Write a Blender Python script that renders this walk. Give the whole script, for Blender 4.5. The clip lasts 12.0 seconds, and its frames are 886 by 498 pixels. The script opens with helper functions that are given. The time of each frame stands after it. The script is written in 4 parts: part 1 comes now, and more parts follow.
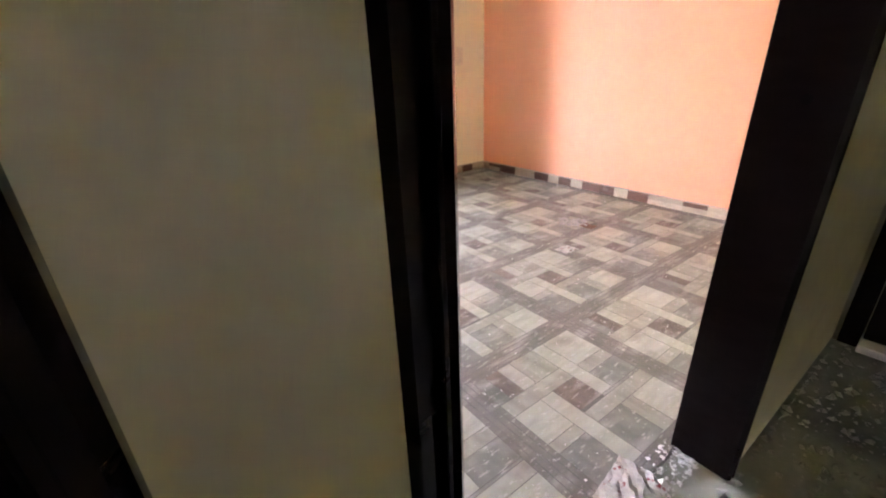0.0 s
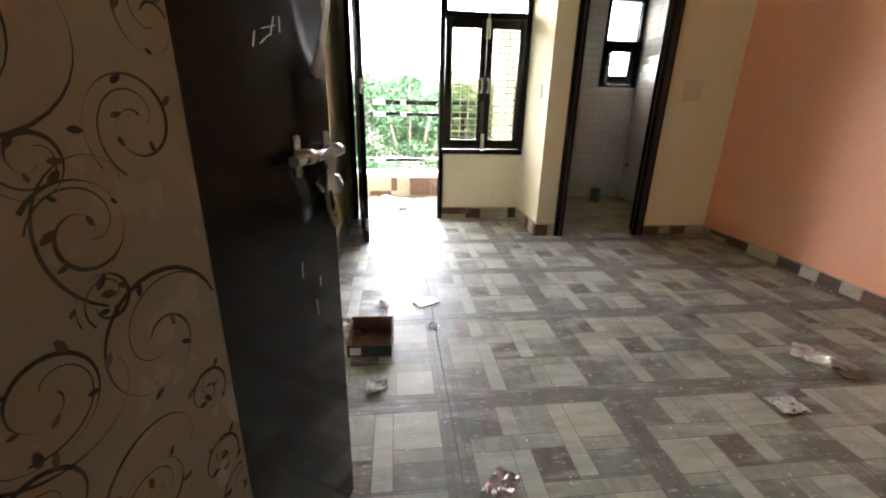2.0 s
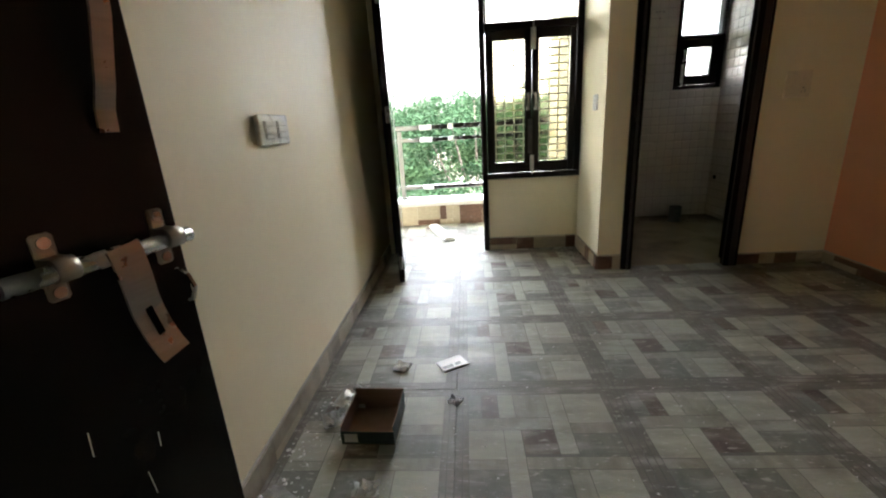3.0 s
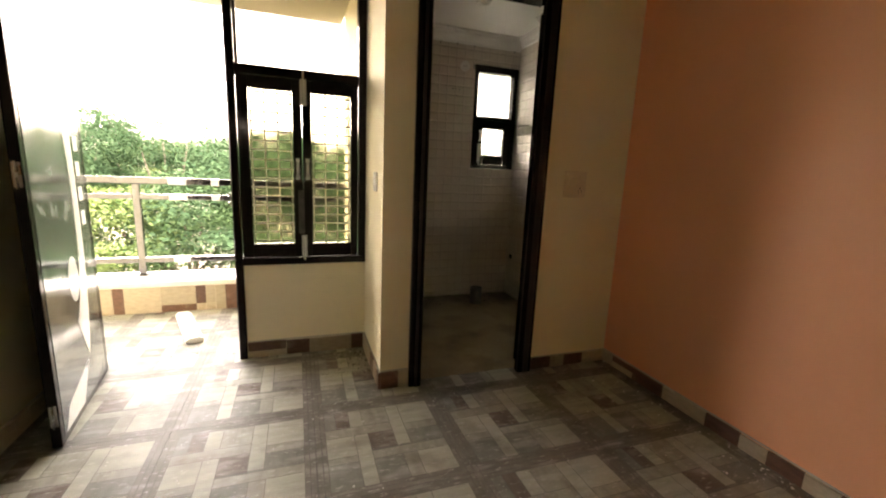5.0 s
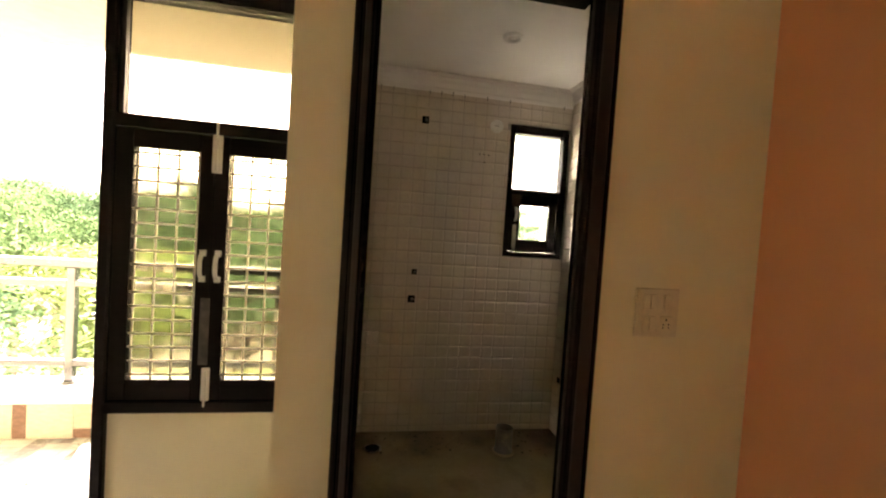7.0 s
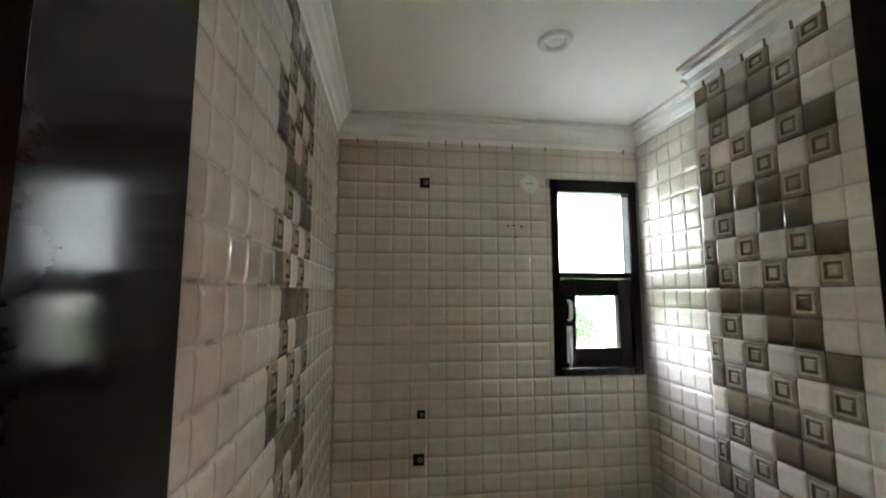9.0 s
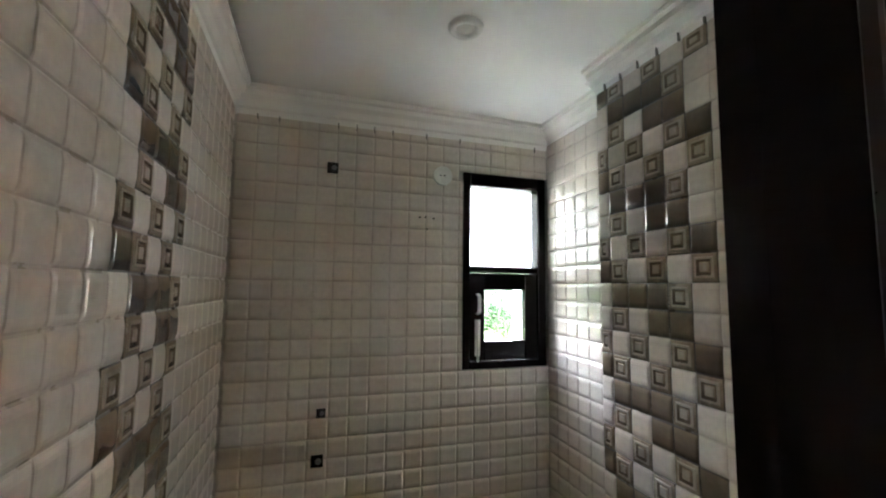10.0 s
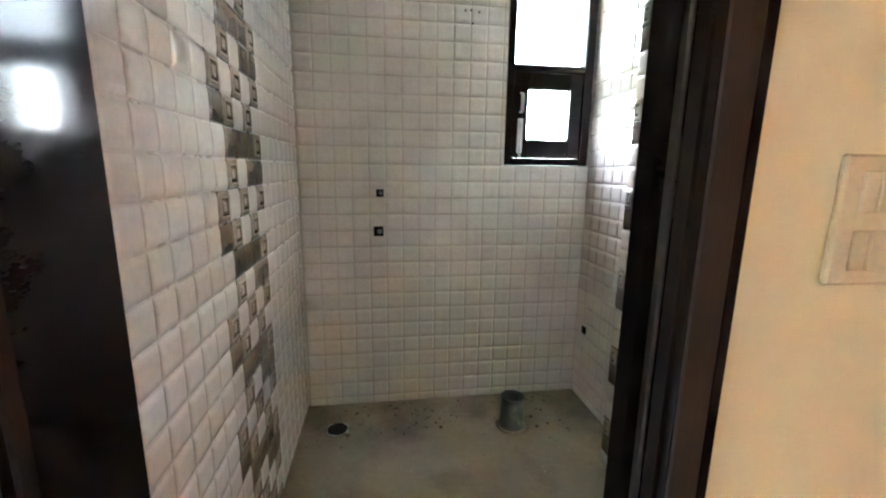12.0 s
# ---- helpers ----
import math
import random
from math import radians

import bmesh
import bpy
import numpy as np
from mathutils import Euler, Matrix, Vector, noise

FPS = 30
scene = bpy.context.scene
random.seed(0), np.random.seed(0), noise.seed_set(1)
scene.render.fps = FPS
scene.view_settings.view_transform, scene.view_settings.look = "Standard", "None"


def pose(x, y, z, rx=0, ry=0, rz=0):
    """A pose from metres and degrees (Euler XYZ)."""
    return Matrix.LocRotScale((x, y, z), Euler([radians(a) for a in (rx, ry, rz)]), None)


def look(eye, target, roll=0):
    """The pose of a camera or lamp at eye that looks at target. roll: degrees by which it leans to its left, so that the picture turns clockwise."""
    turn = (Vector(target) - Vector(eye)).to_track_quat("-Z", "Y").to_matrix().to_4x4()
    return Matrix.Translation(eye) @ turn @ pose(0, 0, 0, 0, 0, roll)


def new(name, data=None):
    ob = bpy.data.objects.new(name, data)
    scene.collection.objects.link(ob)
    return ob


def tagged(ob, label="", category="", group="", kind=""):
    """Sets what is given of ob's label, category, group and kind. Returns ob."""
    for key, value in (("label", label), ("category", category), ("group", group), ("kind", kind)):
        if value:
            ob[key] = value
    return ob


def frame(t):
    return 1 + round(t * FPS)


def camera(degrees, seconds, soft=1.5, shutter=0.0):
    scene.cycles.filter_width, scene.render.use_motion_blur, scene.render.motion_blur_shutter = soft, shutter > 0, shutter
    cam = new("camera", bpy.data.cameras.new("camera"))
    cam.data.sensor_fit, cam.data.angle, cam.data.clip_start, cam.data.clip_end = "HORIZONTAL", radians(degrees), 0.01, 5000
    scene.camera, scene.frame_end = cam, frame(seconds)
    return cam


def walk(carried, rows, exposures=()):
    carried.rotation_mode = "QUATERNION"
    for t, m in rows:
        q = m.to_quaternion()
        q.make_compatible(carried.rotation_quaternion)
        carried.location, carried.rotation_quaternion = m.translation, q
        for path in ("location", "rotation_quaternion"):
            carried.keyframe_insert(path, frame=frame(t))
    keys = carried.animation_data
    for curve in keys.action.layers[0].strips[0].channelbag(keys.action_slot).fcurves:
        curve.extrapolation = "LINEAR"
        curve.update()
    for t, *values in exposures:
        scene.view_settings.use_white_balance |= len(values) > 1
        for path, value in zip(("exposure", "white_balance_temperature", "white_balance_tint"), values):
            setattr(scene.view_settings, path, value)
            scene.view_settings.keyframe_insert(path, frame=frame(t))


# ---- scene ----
cam = camera(93.9, 12.0, soft=2.1)
PATH = [
    (0, (1.312, 1.092, 0.999), (2.401, 2.574, 0.214), -2.2),
    (0.2, (1.362, 1.064, 1.023), (2.434, 2.542, 0.207), -2.7),
    (0.5, (1.416, 1.103, 1.001), (2.415, 2.623, 0.17), -1.9),
    (0.7, (1.489, 1.125, 0.991), (2.307, 2.769, 0.198), -0.2),
    (0.9, (1.538, 1.114, 1.009), (2.078, 2.885, 0.251), 1.7),
    (1, (1.565, 1.125, 1.027), (2.001, 2.932, 0.289), 0.6),
    (1.5, (1.694, 1.196, 1.029), (1.928, 3.065, 0.355), -0.8),
    (2, (1.834, 1.389, 1.014), (2.055, 3.261, 0.347), 1.3),
    (2.5, (1.953, 1.584, 1.018), (1.93, 3.491, 0.416), -0.4),
    (3, (2.088, 1.754, 1.038), (1.956, 3.663, 0.457), -3.5),
    (3.5, (2.172, 1.967, 1.081), (2.527, 3.846, 0.494), -1.5),
    (3.7, (2.211, 2.015, 1.114), (2.738, 3.865, 0.566), -0.7),
    (5.3, (2.697, 2.617, 1.231), (3.352, 4.47, 0.855), 2.6),
    (5.5, (2.792, 2.714, 1.263), (3.424, 4.572, 0.878), 2.7),
    (6, (2.901, 2.885, 1.279), (3.403, 4.799, 0.989), 1.3),
    (6.5, (3.08, 3.08, 1.32), (3.403, 5.045, 1.129), 3.2),
    (7, (3.194, 3.37, 1.338), (3.54, 5.339, 1.267), 3.8),
    (7.2, (3.217, 3.504, 1.362), (3.517, 5.48, 1.277), 2.8),
    (8.8, (3.326, 4.267, 1.582), (3.399, 6.256, 1.777), 0.3),
    (9, (3.348, 4.309, 1.597), (3.609, 6.281, 1.804), 0.0),
    (9.5, (3.392, 4.358, 1.61), (3.913, 6.277, 1.821), 1.3),
    (10, (3.439, 4.351, 1.592), (4.039, 6.25, 1.772), 0.7),
    (10.5, (3.448, 4.331, 1.551), (4.086, 6.224, 1.654), 1.2),
    (11, (3.461, 4.317, 1.453), (4.077, 6.217, 1.354), -0.6),
    (11.5, (3.48, 4.268, 1.315), (3.992, 6.177, 1.009), -0.2),
    (12, (3.501, 4.124, 1.19), (3.794, 6.066, 0.811), 0.8),
]

EXPOSURES = [(0.0, 7.52, 6000, 34), (0.6, 7.42, 5550, 29), (1.0, 7.0, 5650, 23), (1.5, 6.37, 6200, 22), (2.0, 5.97, 6250, 20), (2.5, 5.47, 6150, 15),
             (3.7, 4.67, 6650, 13), (5.5, 5.34, 8400, 25), (6.0, 5.57, 8450, 25), (7.2, 5.9, 8650, 26), (8.8, 6.5, 5900, 13),
             (10.0, 6.45, 5900, 17), (11.0, 6.85, 5900, 18), (12.0, 7.7, 5550, 15)]
walk(cam, [(t, look(eye, target, roll)) for t, eye, target, roll in PATH], EXPOSURES)

# ---- light ----
scene.cycles.diffuse_bounces = 8
world = bpy.data.worlds.new("overcast_sky")
scene.world = world
world.use_nodes = True
wn, wl = world.node_tree.nodes, world.node_tree.links
sky = wn.new("ShaderNodeTexSky")
sky.sky_type = "NISHITA"
sky.sun_disc = False
sky.sun_elevation = radians(56)
sky.sun_rotation = radians(170)
sky.air_density = 2.0
sky.dust_density = 2.0
haze = wn.new("ShaderNodeHueSaturation")
haze.inputs["Saturation"].default_value = 0.25
wl.new(sky.outputs[0], haze.inputs["Color"])
wl.new(haze.outputs[0], wn["Background"].inputs["Color"])
wn["Background"].inputs["Strength"].default_value = 0.15
sun = new("sun", bpy.data.lights.new("sun", "SUN"))
sun.data.energy, sun.data.angle, sun.data.color = 0.4, radians(12), (1.0, 0.97, 0.92)
sun.matrix_world = look((0, 0, 0), (-0.097, 0.551, -0.829))


# ---- materials ----
def mat(name, colour, rough=0.6, metal=0.0, vary=0.12, scale=6.0, bump=0.0, bump_scale=60.0, stain=None, stain_scale=1.5,
        stain_low=0.55, stain_high=0.75, grain=None, coat=0.0, random_vary=0.0, spec=0.5, dust=0.0, smear=0.0, fine=0.88, uneven=1.0):
    """A surface with broad and fine colour variation, an optional stain of its own colour, grain stretched along an axis, and relief."""
    m = bpy.data.materials.new(name)
    m.use_nodes = True
    n, l = m.node_tree.nodes, m.node_tree.links
    b = n["Principled BSDF"]
    b.inputs["Metallic"].default_value, b.inputs["Coat Weight"].default_value = metal, coat
    b.inputs["Coat Roughness"].default_value, b.inputs["Specular IOR Level"].default_value = 0.08, spec
    geo = n.new("ShaderNodeNewGeometry")
    place = n.new("ShaderNodeMapping")
    l.new(geo.outputs["Position"], place.inputs["Vector"])
    if grain:
        place.inputs["Scale"].default_value = grain

    def noise_at(s, detail=4.0, source=geo.outputs["Position"]):
        t = n.new("ShaderNodeTexNoise")
        t.inputs["Scale"].default_value, t.inputs["Detail"].default_value = s, detail
        l.new(source, t.inputs["Vector"])
        return t.outputs["Fac"]

    def ramp(fac, a, lo, hi, c):
        r = n.new("ShaderNodeValToRGB")
        r.color_ramp.elements[0].position, r.color_ramp.elements[0].color = lo, (*a, 1)
        r.color_ramp.elements[1].position, r.color_ramp.elements[1].color = hi, (*c, 1)
        l.new(fac, r.inputs["Fac"])
        return r.outputs["Color"]

    def mixed(kind, fac, a, c):
        x = n.new("ShaderNodeMix")
        x.data_type, x.blend_type = "RGBA", kind
        if hasattr(fac, "links"):
            l.new(fac, x.inputs[0])
        else:
            x.inputs[0].default_value = fac
        l.new(a, x.inputs[6])
        if hasattr(c, "links"):
            l.new(c, x.inputs[7])
        else:
            x.inputs[7].default_value = (*c, 1)
        return x.outputs[2]

    dark, light = tuple(c * (1 - vary) for c in colour), tuple(min(1, c * (1 + vary)) for c in colour)
    base = ramp(noise_at(scale, 5.0, place.outputs["Vector"]), dark, 0.3, 0.7, light)
    fine = ramp(noise_at(scale * 9, 3.0, place.outputs["Vector"]), (fine,) * 3, 0.3, 0.7, (1.0,) * 3)
    base = mixed("MULTIPLY", 0.8, base, fine)
    if random_vary:
        info = n.new("ShaderNodeObjectInfo")
        base = mixed("MULTIPLY", 1.0, base, ramp(info.outputs["Random"], (1 - random_vary,) * 3, 0.0, 1.0, (1.0,) * 3))
    if stain:
        mask = ramp(noise_at(stain_scale, 8.0), (0, 0, 0), stain_low, stain_high, (1, 1, 1))
        base = mixed("MIX", mask, base, stain)
    if smear:
        far = n.new("ShaderNodeMapping")
        far.inputs["Scale"].default_value = (2.2, 7.0, 1.0)
        far.inputs["Rotation"].default_value = (0, 0, 0.5)
        l.new(geo.outputs["Position"], far.inputs["Vector"])
        mask = ramp(noise_at(2.4, 9.0, far.outputs["Vector"]), (0, 0, 0), 0.52, 0.72, (smear,) * 3)
        base = mixed("MIX", mask, base, (0.43, 0.43, 0.39))
        grime = ramp(noise_at(5.5, 8.0), (1, 1, 1), 0.55, 0.78, (0.58, 0.56, 0.53))
        base = mixed("MULTIPLY", 1.0, base, grime)
        streak = ramp(noise_at(11.0, 10.0, far.outputs["Vector"]), (0, 0, 0), 0.60, 0.68, (0.5,) * 3)
        base = mixed("MIX", streak, base, (0.58, 0.56, 0.52))
    if dust:
        specks = ramp(noise_at(70.0, 2.0), (0, 0, 0), 0.68, 0.74, (dust,) * 3)
        base = mixed("MIX", specks, base, (0.62, 0.6, 0.56))
    l.new(base, b.inputs["Base Color"])
    l.new(ramp(noise_at(scale * 2.3, 6.0), (max(0.02, rough - 0.08 * uneven),) * 3, 0.3, 0.7, (min(1, rough + 0.1 * uneven),) * 3), b.inputs["Roughness"])
    if bump:
        u = n.new("ShaderNodeBump")
        u.inputs["Strength"].default_value, u.inputs["Distance"].default_value = bump, 0.002
        l.new(noise_at(bump_scale, 6.0, place.outputs["Vector"]), u.inputs["Height"])
        l.new(u.outputs["Normal"], b.inputs["Normal"])
    return m


def glass(name, tint, rough):
    m = bpy.data.materials.new(name)
    m.use_nodes = True
    b = m.node_tree.nodes["Principled BSDF"]
    b.inputs["Base Color"].default_value = (*tint, 1)
    b.inputs["Transmission Weight"].default_value, b.inputs["Roughness"].default_value, b.inputs["IOR"].default_value = 1.0, rough, 1.1
    return m


def frosted(name, tint):
    """Etched glass: most light is scattered on its way through, some passes as through rough glass."""
    m = glass(name, tint, 0.5)
    n, l = m.node_tree.nodes, m.node_tree.links
    t, x = n.new("ShaderNodeBsdfTranslucent"), n.new("ShaderNodeMixShader")
    t.inputs["Color"].default_value = (*tint, 1)
    x.inputs[0].default_value = 0.75
    l.new(n["Principled BSDF"].outputs[0], x.inputs[1]), l.new(t.outputs[0], x.inputs[2]), l.new(x.outputs[0], n["Material Output"].inputs["Surface"])
    return m


def foliage(name, a, c):
    m = bpy.data.materials.new(name)
    m.use_nodes = True
    n, l = m.node_tree.nodes, m.node_tree.links
    out = n["Material Output"]
    n.remove(n["Principled BSDF"])
    geo = n.new("ShaderNodeNewGeometry")
    r = n.new("ShaderNodeValToRGB")
    r.color_ramp.elements[0].color, r.color_ramp.elements[1].color = (*a, 1), (*c, 1)
    l.new(geo.outputs["Random Per Island"], r.inputs["Fac"])
    d, t, x = n.new("ShaderNodeBsdfDiffuse"), n.new("ShaderNodeBsdfTranslucent"), n.new("ShaderNodeMixShader")
    x.inputs[0].default_value = 0.2
    l.new(r.outputs[0], d.inputs["Color"]), l.new(r.outputs[0], t.inputs["Color"])
    l.new(d.outputs[0], x.inputs[1]), l.new(t.outputs[0], x.inputs[2]), l.new(x.outputs[0], out.inputs["Surface"])
    return m


CREAM = mat("cream_wall_paint", (0.88, 0.81, 0.615), 0.55, vary=0.02, scale=2.0, fine=0.97, bump=0.12, bump_scale=14, stain=(0.84, 0.765, 0.575), stain_scale=0.9, stain_low=0.5, stain_high=0.9)
# darker, more olive than CREAM: the hall's dim light is put into the colour
HALLCREAM = mat("dimmed_hall_cream", (0.54, 0.485, 0.29), 0.6, vary=0.03, scale=2.5, fine=0.96, bump=0.15, bump_scale=14, stain=(0.40, 0.36, 0.27), stain_scale=2.2, stain_low=0.5, stain_high=0.85)
ORANGE = mat("orange_wall_paint", (0.83, 0.40, 0.238), 0.5, vary=0.02, scale=1.5, fine=0.97, bump=0.10, bump_scale=14, stain=(0.80, 0.38, 0.20), stain_scale=0.8, stain_low=0.45, stain_high=0.8)
WHITEWASH = mat("white_ceiling_paint", (0.87, 0.86, 0.84), 0.7, vary=0.02, scale=3.0, fine=0.98, bump=0.05, bump_scale=20)
# pale soffit with its shade put into a duller colour, so it bounces less light
SOFFIT = mat("dulled_soffit_paint", (0.46, 0.425, 0.36), 0.8, vary=0.05, scale=2.0, bump=0.15, bump_scale=20, stain=(0.42, 0.38, 0.31), stain_scale=1.4)
PLASTER = mat("rough_grey_plaster", (0.44, 0.42, 0.38), 0.9, vary=0.15, scale=5.0, bump=0.6, bump_scale=40)
DARKWOOD = mat("dark_stained_wood", (0.0100, 0.0066, 0.0060), 0.12, vary=0.2, scale=3.0, uneven=0.25, grain=(4, 4, 12), spec=0.06, coat=0.14)
REDWOOD = mat("reddish_stained_wood", (0.013, 0.0062, 0.005), 0.35, vary=0.25, scale=3.0, bump=0.2, bump_scale=30, grain=(12, 12, 0.8))
LEAFWOOD = mat("dark_brown_laminate", (0.0105, 0.008, 0.0066), 0.16, vary=0.15, scale=4.0, bump=0.03, bump_scale=60, spec=0.15, coat=0.12)
FLORAL = mat("cream_laminate", (0.35, 0.275, 0.195), 0.22, vary=0.08, scale=5.0, stain=(0.28, 0.21, 0.148), stain_scale=2.0, stain_low=0.35, stain_high=0.9, spec=0.3, coat=0.2)
PRINT = mat("dark_printed_scroll", (0.06, 0.046, 0.036), 0.24, vary=0.3, scale=9.0, spec=0.3)
PRINTRED = mat("russet_printed_leaf", (0.13, 0.065, 0.045), 0.24, vary=0.3, scale=9.0)
STEEL = mat("polished_steel", (0.56, 0.56, 0.55), 0.24, metal=1.0, vary=0.04, scale=12.0)
# darker than STEEL: the rails' dark reflections are put into the colour
RAILSTEEL = mat("darkened_rail_steel", (0.15, 0.15, 0.15), 0.2, metal=1.0, vary=0.08, scale=12.0)
STEELFILM = mat("white_protective_film", (0.85, 0.85, 0.84), 0.35, vary=0.05, scale=9.0)
BRUSHED = mat("brushed_steel_strap", (0.46, 0.42, 0.38), 0.32, metal=1.0, vary=0.08, scale=10.0, grain=(1, 1, 14))
SATIN = mat("satin_aluminium", (0.74, 0.74, 0.72), 0.38, metal=0.5, vary=0.05, scale=12.0)
GRILLE = mat("pale_painted_grille", (0.80, 0.77, 0.66), 0.4, vary=0.06, scale=10.0)
PLASTIC = mat("white_switch_plastic", (0.76, 0.76, 0.73), 0.3, vary=0.03, scale=10.0)
PAINTED = mat("painted_over_plastic", (0.80, 0.72, 0.57), 0.5, vary=0.05, scale=12.0, bump=0.4, bump_scale=60)
BLACK = mat("black_hole", (0.003, 0.003, 0.003), 0.9, vary=0.1, spec=0.05)
PVC = mat("grey_pipe_plastic", (0.10, 0.105, 0.11), 0.45, vary=0.15, scale=14.0, stain=(0.3, 0.28, 0.25), stain_scale=9.0)
SCREED = mat("dusty_bath_screed", (0.34, 0.282, 0.195), 0.85, vary=0.12, scale=4.0, bump=0.5, bump_scale=50, stain=(0.15, 0.125, 0.095), stain_scale=3.2, stain_low=0.48, stain_high=0.72, dust=0.35)
HALLFLOOR = mat("raw_hall_floor", (0.42, 0.43, 0.37), 0.9, vary=0.16, scale=4.5, bump=0.7, bump_scale=45, stain=(0.22, 0.24, 0.2), stain_scale=3.0, dust=0.6)
RUBBLE = mat("plaster_rubble", (0.41, 0.41, 0.36), 0.95, vary=0.25, scale=20.0, bump=0.5)
JOINT = mat("tile_joint", (0.15, 0.14, 0.13), 0.8, vary=0.2, scale=20.0)
T = dict(rough=0.46, spec=0.24, uneven=1.6, smear=0.65, scale=3.0, bump=0.55, bump_scale=40, random_vary=0.16, dust=0.45, stain_scale=2.6, stain_low=0.5, stain_high=0.85)
PLANK_LIGHT = mat("floor_plank_light", (0.425, 0.43, 0.36), vary=0.17, grain=(2, 9, 2), stain=(0.34, 0.32, 0.285), **T)
PLANK_MID = mat("floor_plank_mid", (0.328, 0.33, 0.275), vary=0.2, grain=(9, 2, 2), stain=(0.29, 0.27, 0.24), **T)
PLANK_GREY = mat("floor_plank_grey", (0.222, 0.23, 0.202), vary=0.16, grain=(8, 3, 2), stain=(0.2, 0.185, 0.17), **T)
PLANK_BROWN = mat("floor_plank_brown", (0.158, 0.125, 0.11), vary=0.24, grain=(9, 3, 2), stain=(0.25, 0.21, 0.18), **T)
PLANK_BAND = mat("floor_band_grey", (0.198, 0.187, 0.165), vary=0.16, grain=(5, 5, 2), stain=(0.17, 0.155, 0.145), **T)
SK_BROWN = mat("skirting_brown", (0.15, 0.078, 0.05), 0.4, vary=0.25, scale=6.0, grain=(4, 4, 10), random_vary=0.3, stain=(0.25, 0.2, 0.16), stain_scale=8.0, stain_low=0.6, stain_high=0.8)
SK_LIGHT = mat("skirting_beige", (0.50, 0.43, 0.32), 0.4, vary=0.12, scale=6.0, grain=(4, 4, 10), random_vary=0.25, stain=(0.2, 0.15, 0.11), stain_scale=6.0, stain_low=0.6, stain_high=0.8)
SK_DUSTY = mat("skirting_dusty", (0.30, 0.26, 0.20), 0.5, vary=0.2, scale=6.0, random_vary=0.3, stain=(0.42, 0.38, 0.31), stain_scale=5.0, stain_low=0.45, stain_high=0.7)
CERAMIC = mat("white_relief_tile", (0.69, 0.63, 0.56), 0.09, vary=0.05, scale=7.0, stain=(0.60, 0.54, 0.47), stain_scale=3.0, stain_low=0.5, stain_high=0.9, random_vary=0.04, spec=0.38)
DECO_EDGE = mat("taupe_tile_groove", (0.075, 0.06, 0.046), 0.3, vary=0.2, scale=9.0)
# grooves of the same glaze; their shade is put into a darker colour
GROOVE = mat("shaded_tile_groove", (0.52, 0.465, 0.40), 0.3, vary=0.15, scale=9.0, stain=(0.47, 0.41, 0.345), stain_scale=4.0)
DECO_DARK = mat("taupe_relief_tile", (0.17, 0.136, 0.098), 0.16, vary=0.3, scale=9.0, coat=0.3)
DECO_A = mat("ornament_tile_light", (0.42, 0.365, 0.295), 0.2, vary=0.2, scale=20.0, coat=0.3)
DECO_B = mat("ornament_tile_brown", (0.275, 0.23, 0.175), 0.2, vary=0.35, scale=20.0, coat=0.3)


def printed_fade(m, low):
    """The printed fade of an ornament tile, from pale at the top of each 80 mm square to dark at its foot."""
    n, l = m.node_tree.nodes, m.node_tree.links
    socket = n["Principled BSDF"].inputs["Base Color"]
    before = socket.links[0].from_socket
    geo, split, step, part_of, r, x = (n.new(k) for k in ("ShaderNodeNewGeometry", "ShaderNodeSeparateXYZ", "ShaderNodeMath", "ShaderNodeMath", "ShaderNodeValToRGB", "ShaderNodeMix"))
    step.operation, part_of.operation = "MULTIPLY_ADD", "FRACT"
    step.inputs[1].default_value, step.inputs[2].default_value = 12.5, 100 - 2.33 * 12.5
    l.new(geo.outputs["Position"], split.inputs[0]), l.new(split.outputs["Z"], step.inputs[0]), l.new(step.outputs[0], part_of.inputs[0]), l.new(part_of.outputs[0], r.inputs["Fac"])
    r.color_ramp.elements[0].color, r.color_ramp.elements[1].color = (low, low, low, 1), (1.35, 1.33, 1.28, 1)
    x.data_type, x.blend_type = "RGBA", "MULTIPLY"
    x.inputs[0].default_value = 1.0
    l.new(before, x.inputs[6]), l.new(r.outputs["Color"], x.inputs[7]), l.new(x.outputs[2], socket)


printed_fade(DECO_DARK, 0.5)
printed_fade(DECO_B, 0.75)
MARBLE = mat("dark_green_marble_laminate", (0.055, 0.068, 0.062), 0.15, vary=0.2, scale=4.0, stain=(0.22, 0.24, 0.22), stain_scale=7.0, stain_low=0.64, stain_high=0.72, coat=0.4)
INLAY = mat("white_laminate_inlay", (0.78, 0.79, 0.76), 0.18, vary=0.03, coat=0.3)
COPING = mat("white_stone_coping", (0.70, 0.66, 0.61), 0.4, vary=0.07, scale=5.0, bump=0.2)
CARD_OUT = mat("dark_printed_card", (0.025, 0.05, 0.052), 0.4, vary=0.15, scale=10.0)
CARD_IN = mat("brown_raw_card", (0.17, 0.10, 0.068), 0.8, vary=0.12, scale=12.0, bump=0.2)
PAPER = mat("white_paper", (0.78, 0.77, 0.75), 0.5, vary=0.04, scale=20.0)
FOAM = mat("white_foam", (0.85, 0.85, 0.84), 0.6, vary=0.03, scale=20.0)
WRAP = glass("crumpled_clear_wrap", (0.9, 0.9, 0.9), 0.12)
WRAP.node_tree.nodes["Principled BSDF"].inputs["Transmission Weight"].default_value, WRAP.node_tree.nodes["Principled BSDF"].inputs["IOR"].default_value = 0.6, 1.4
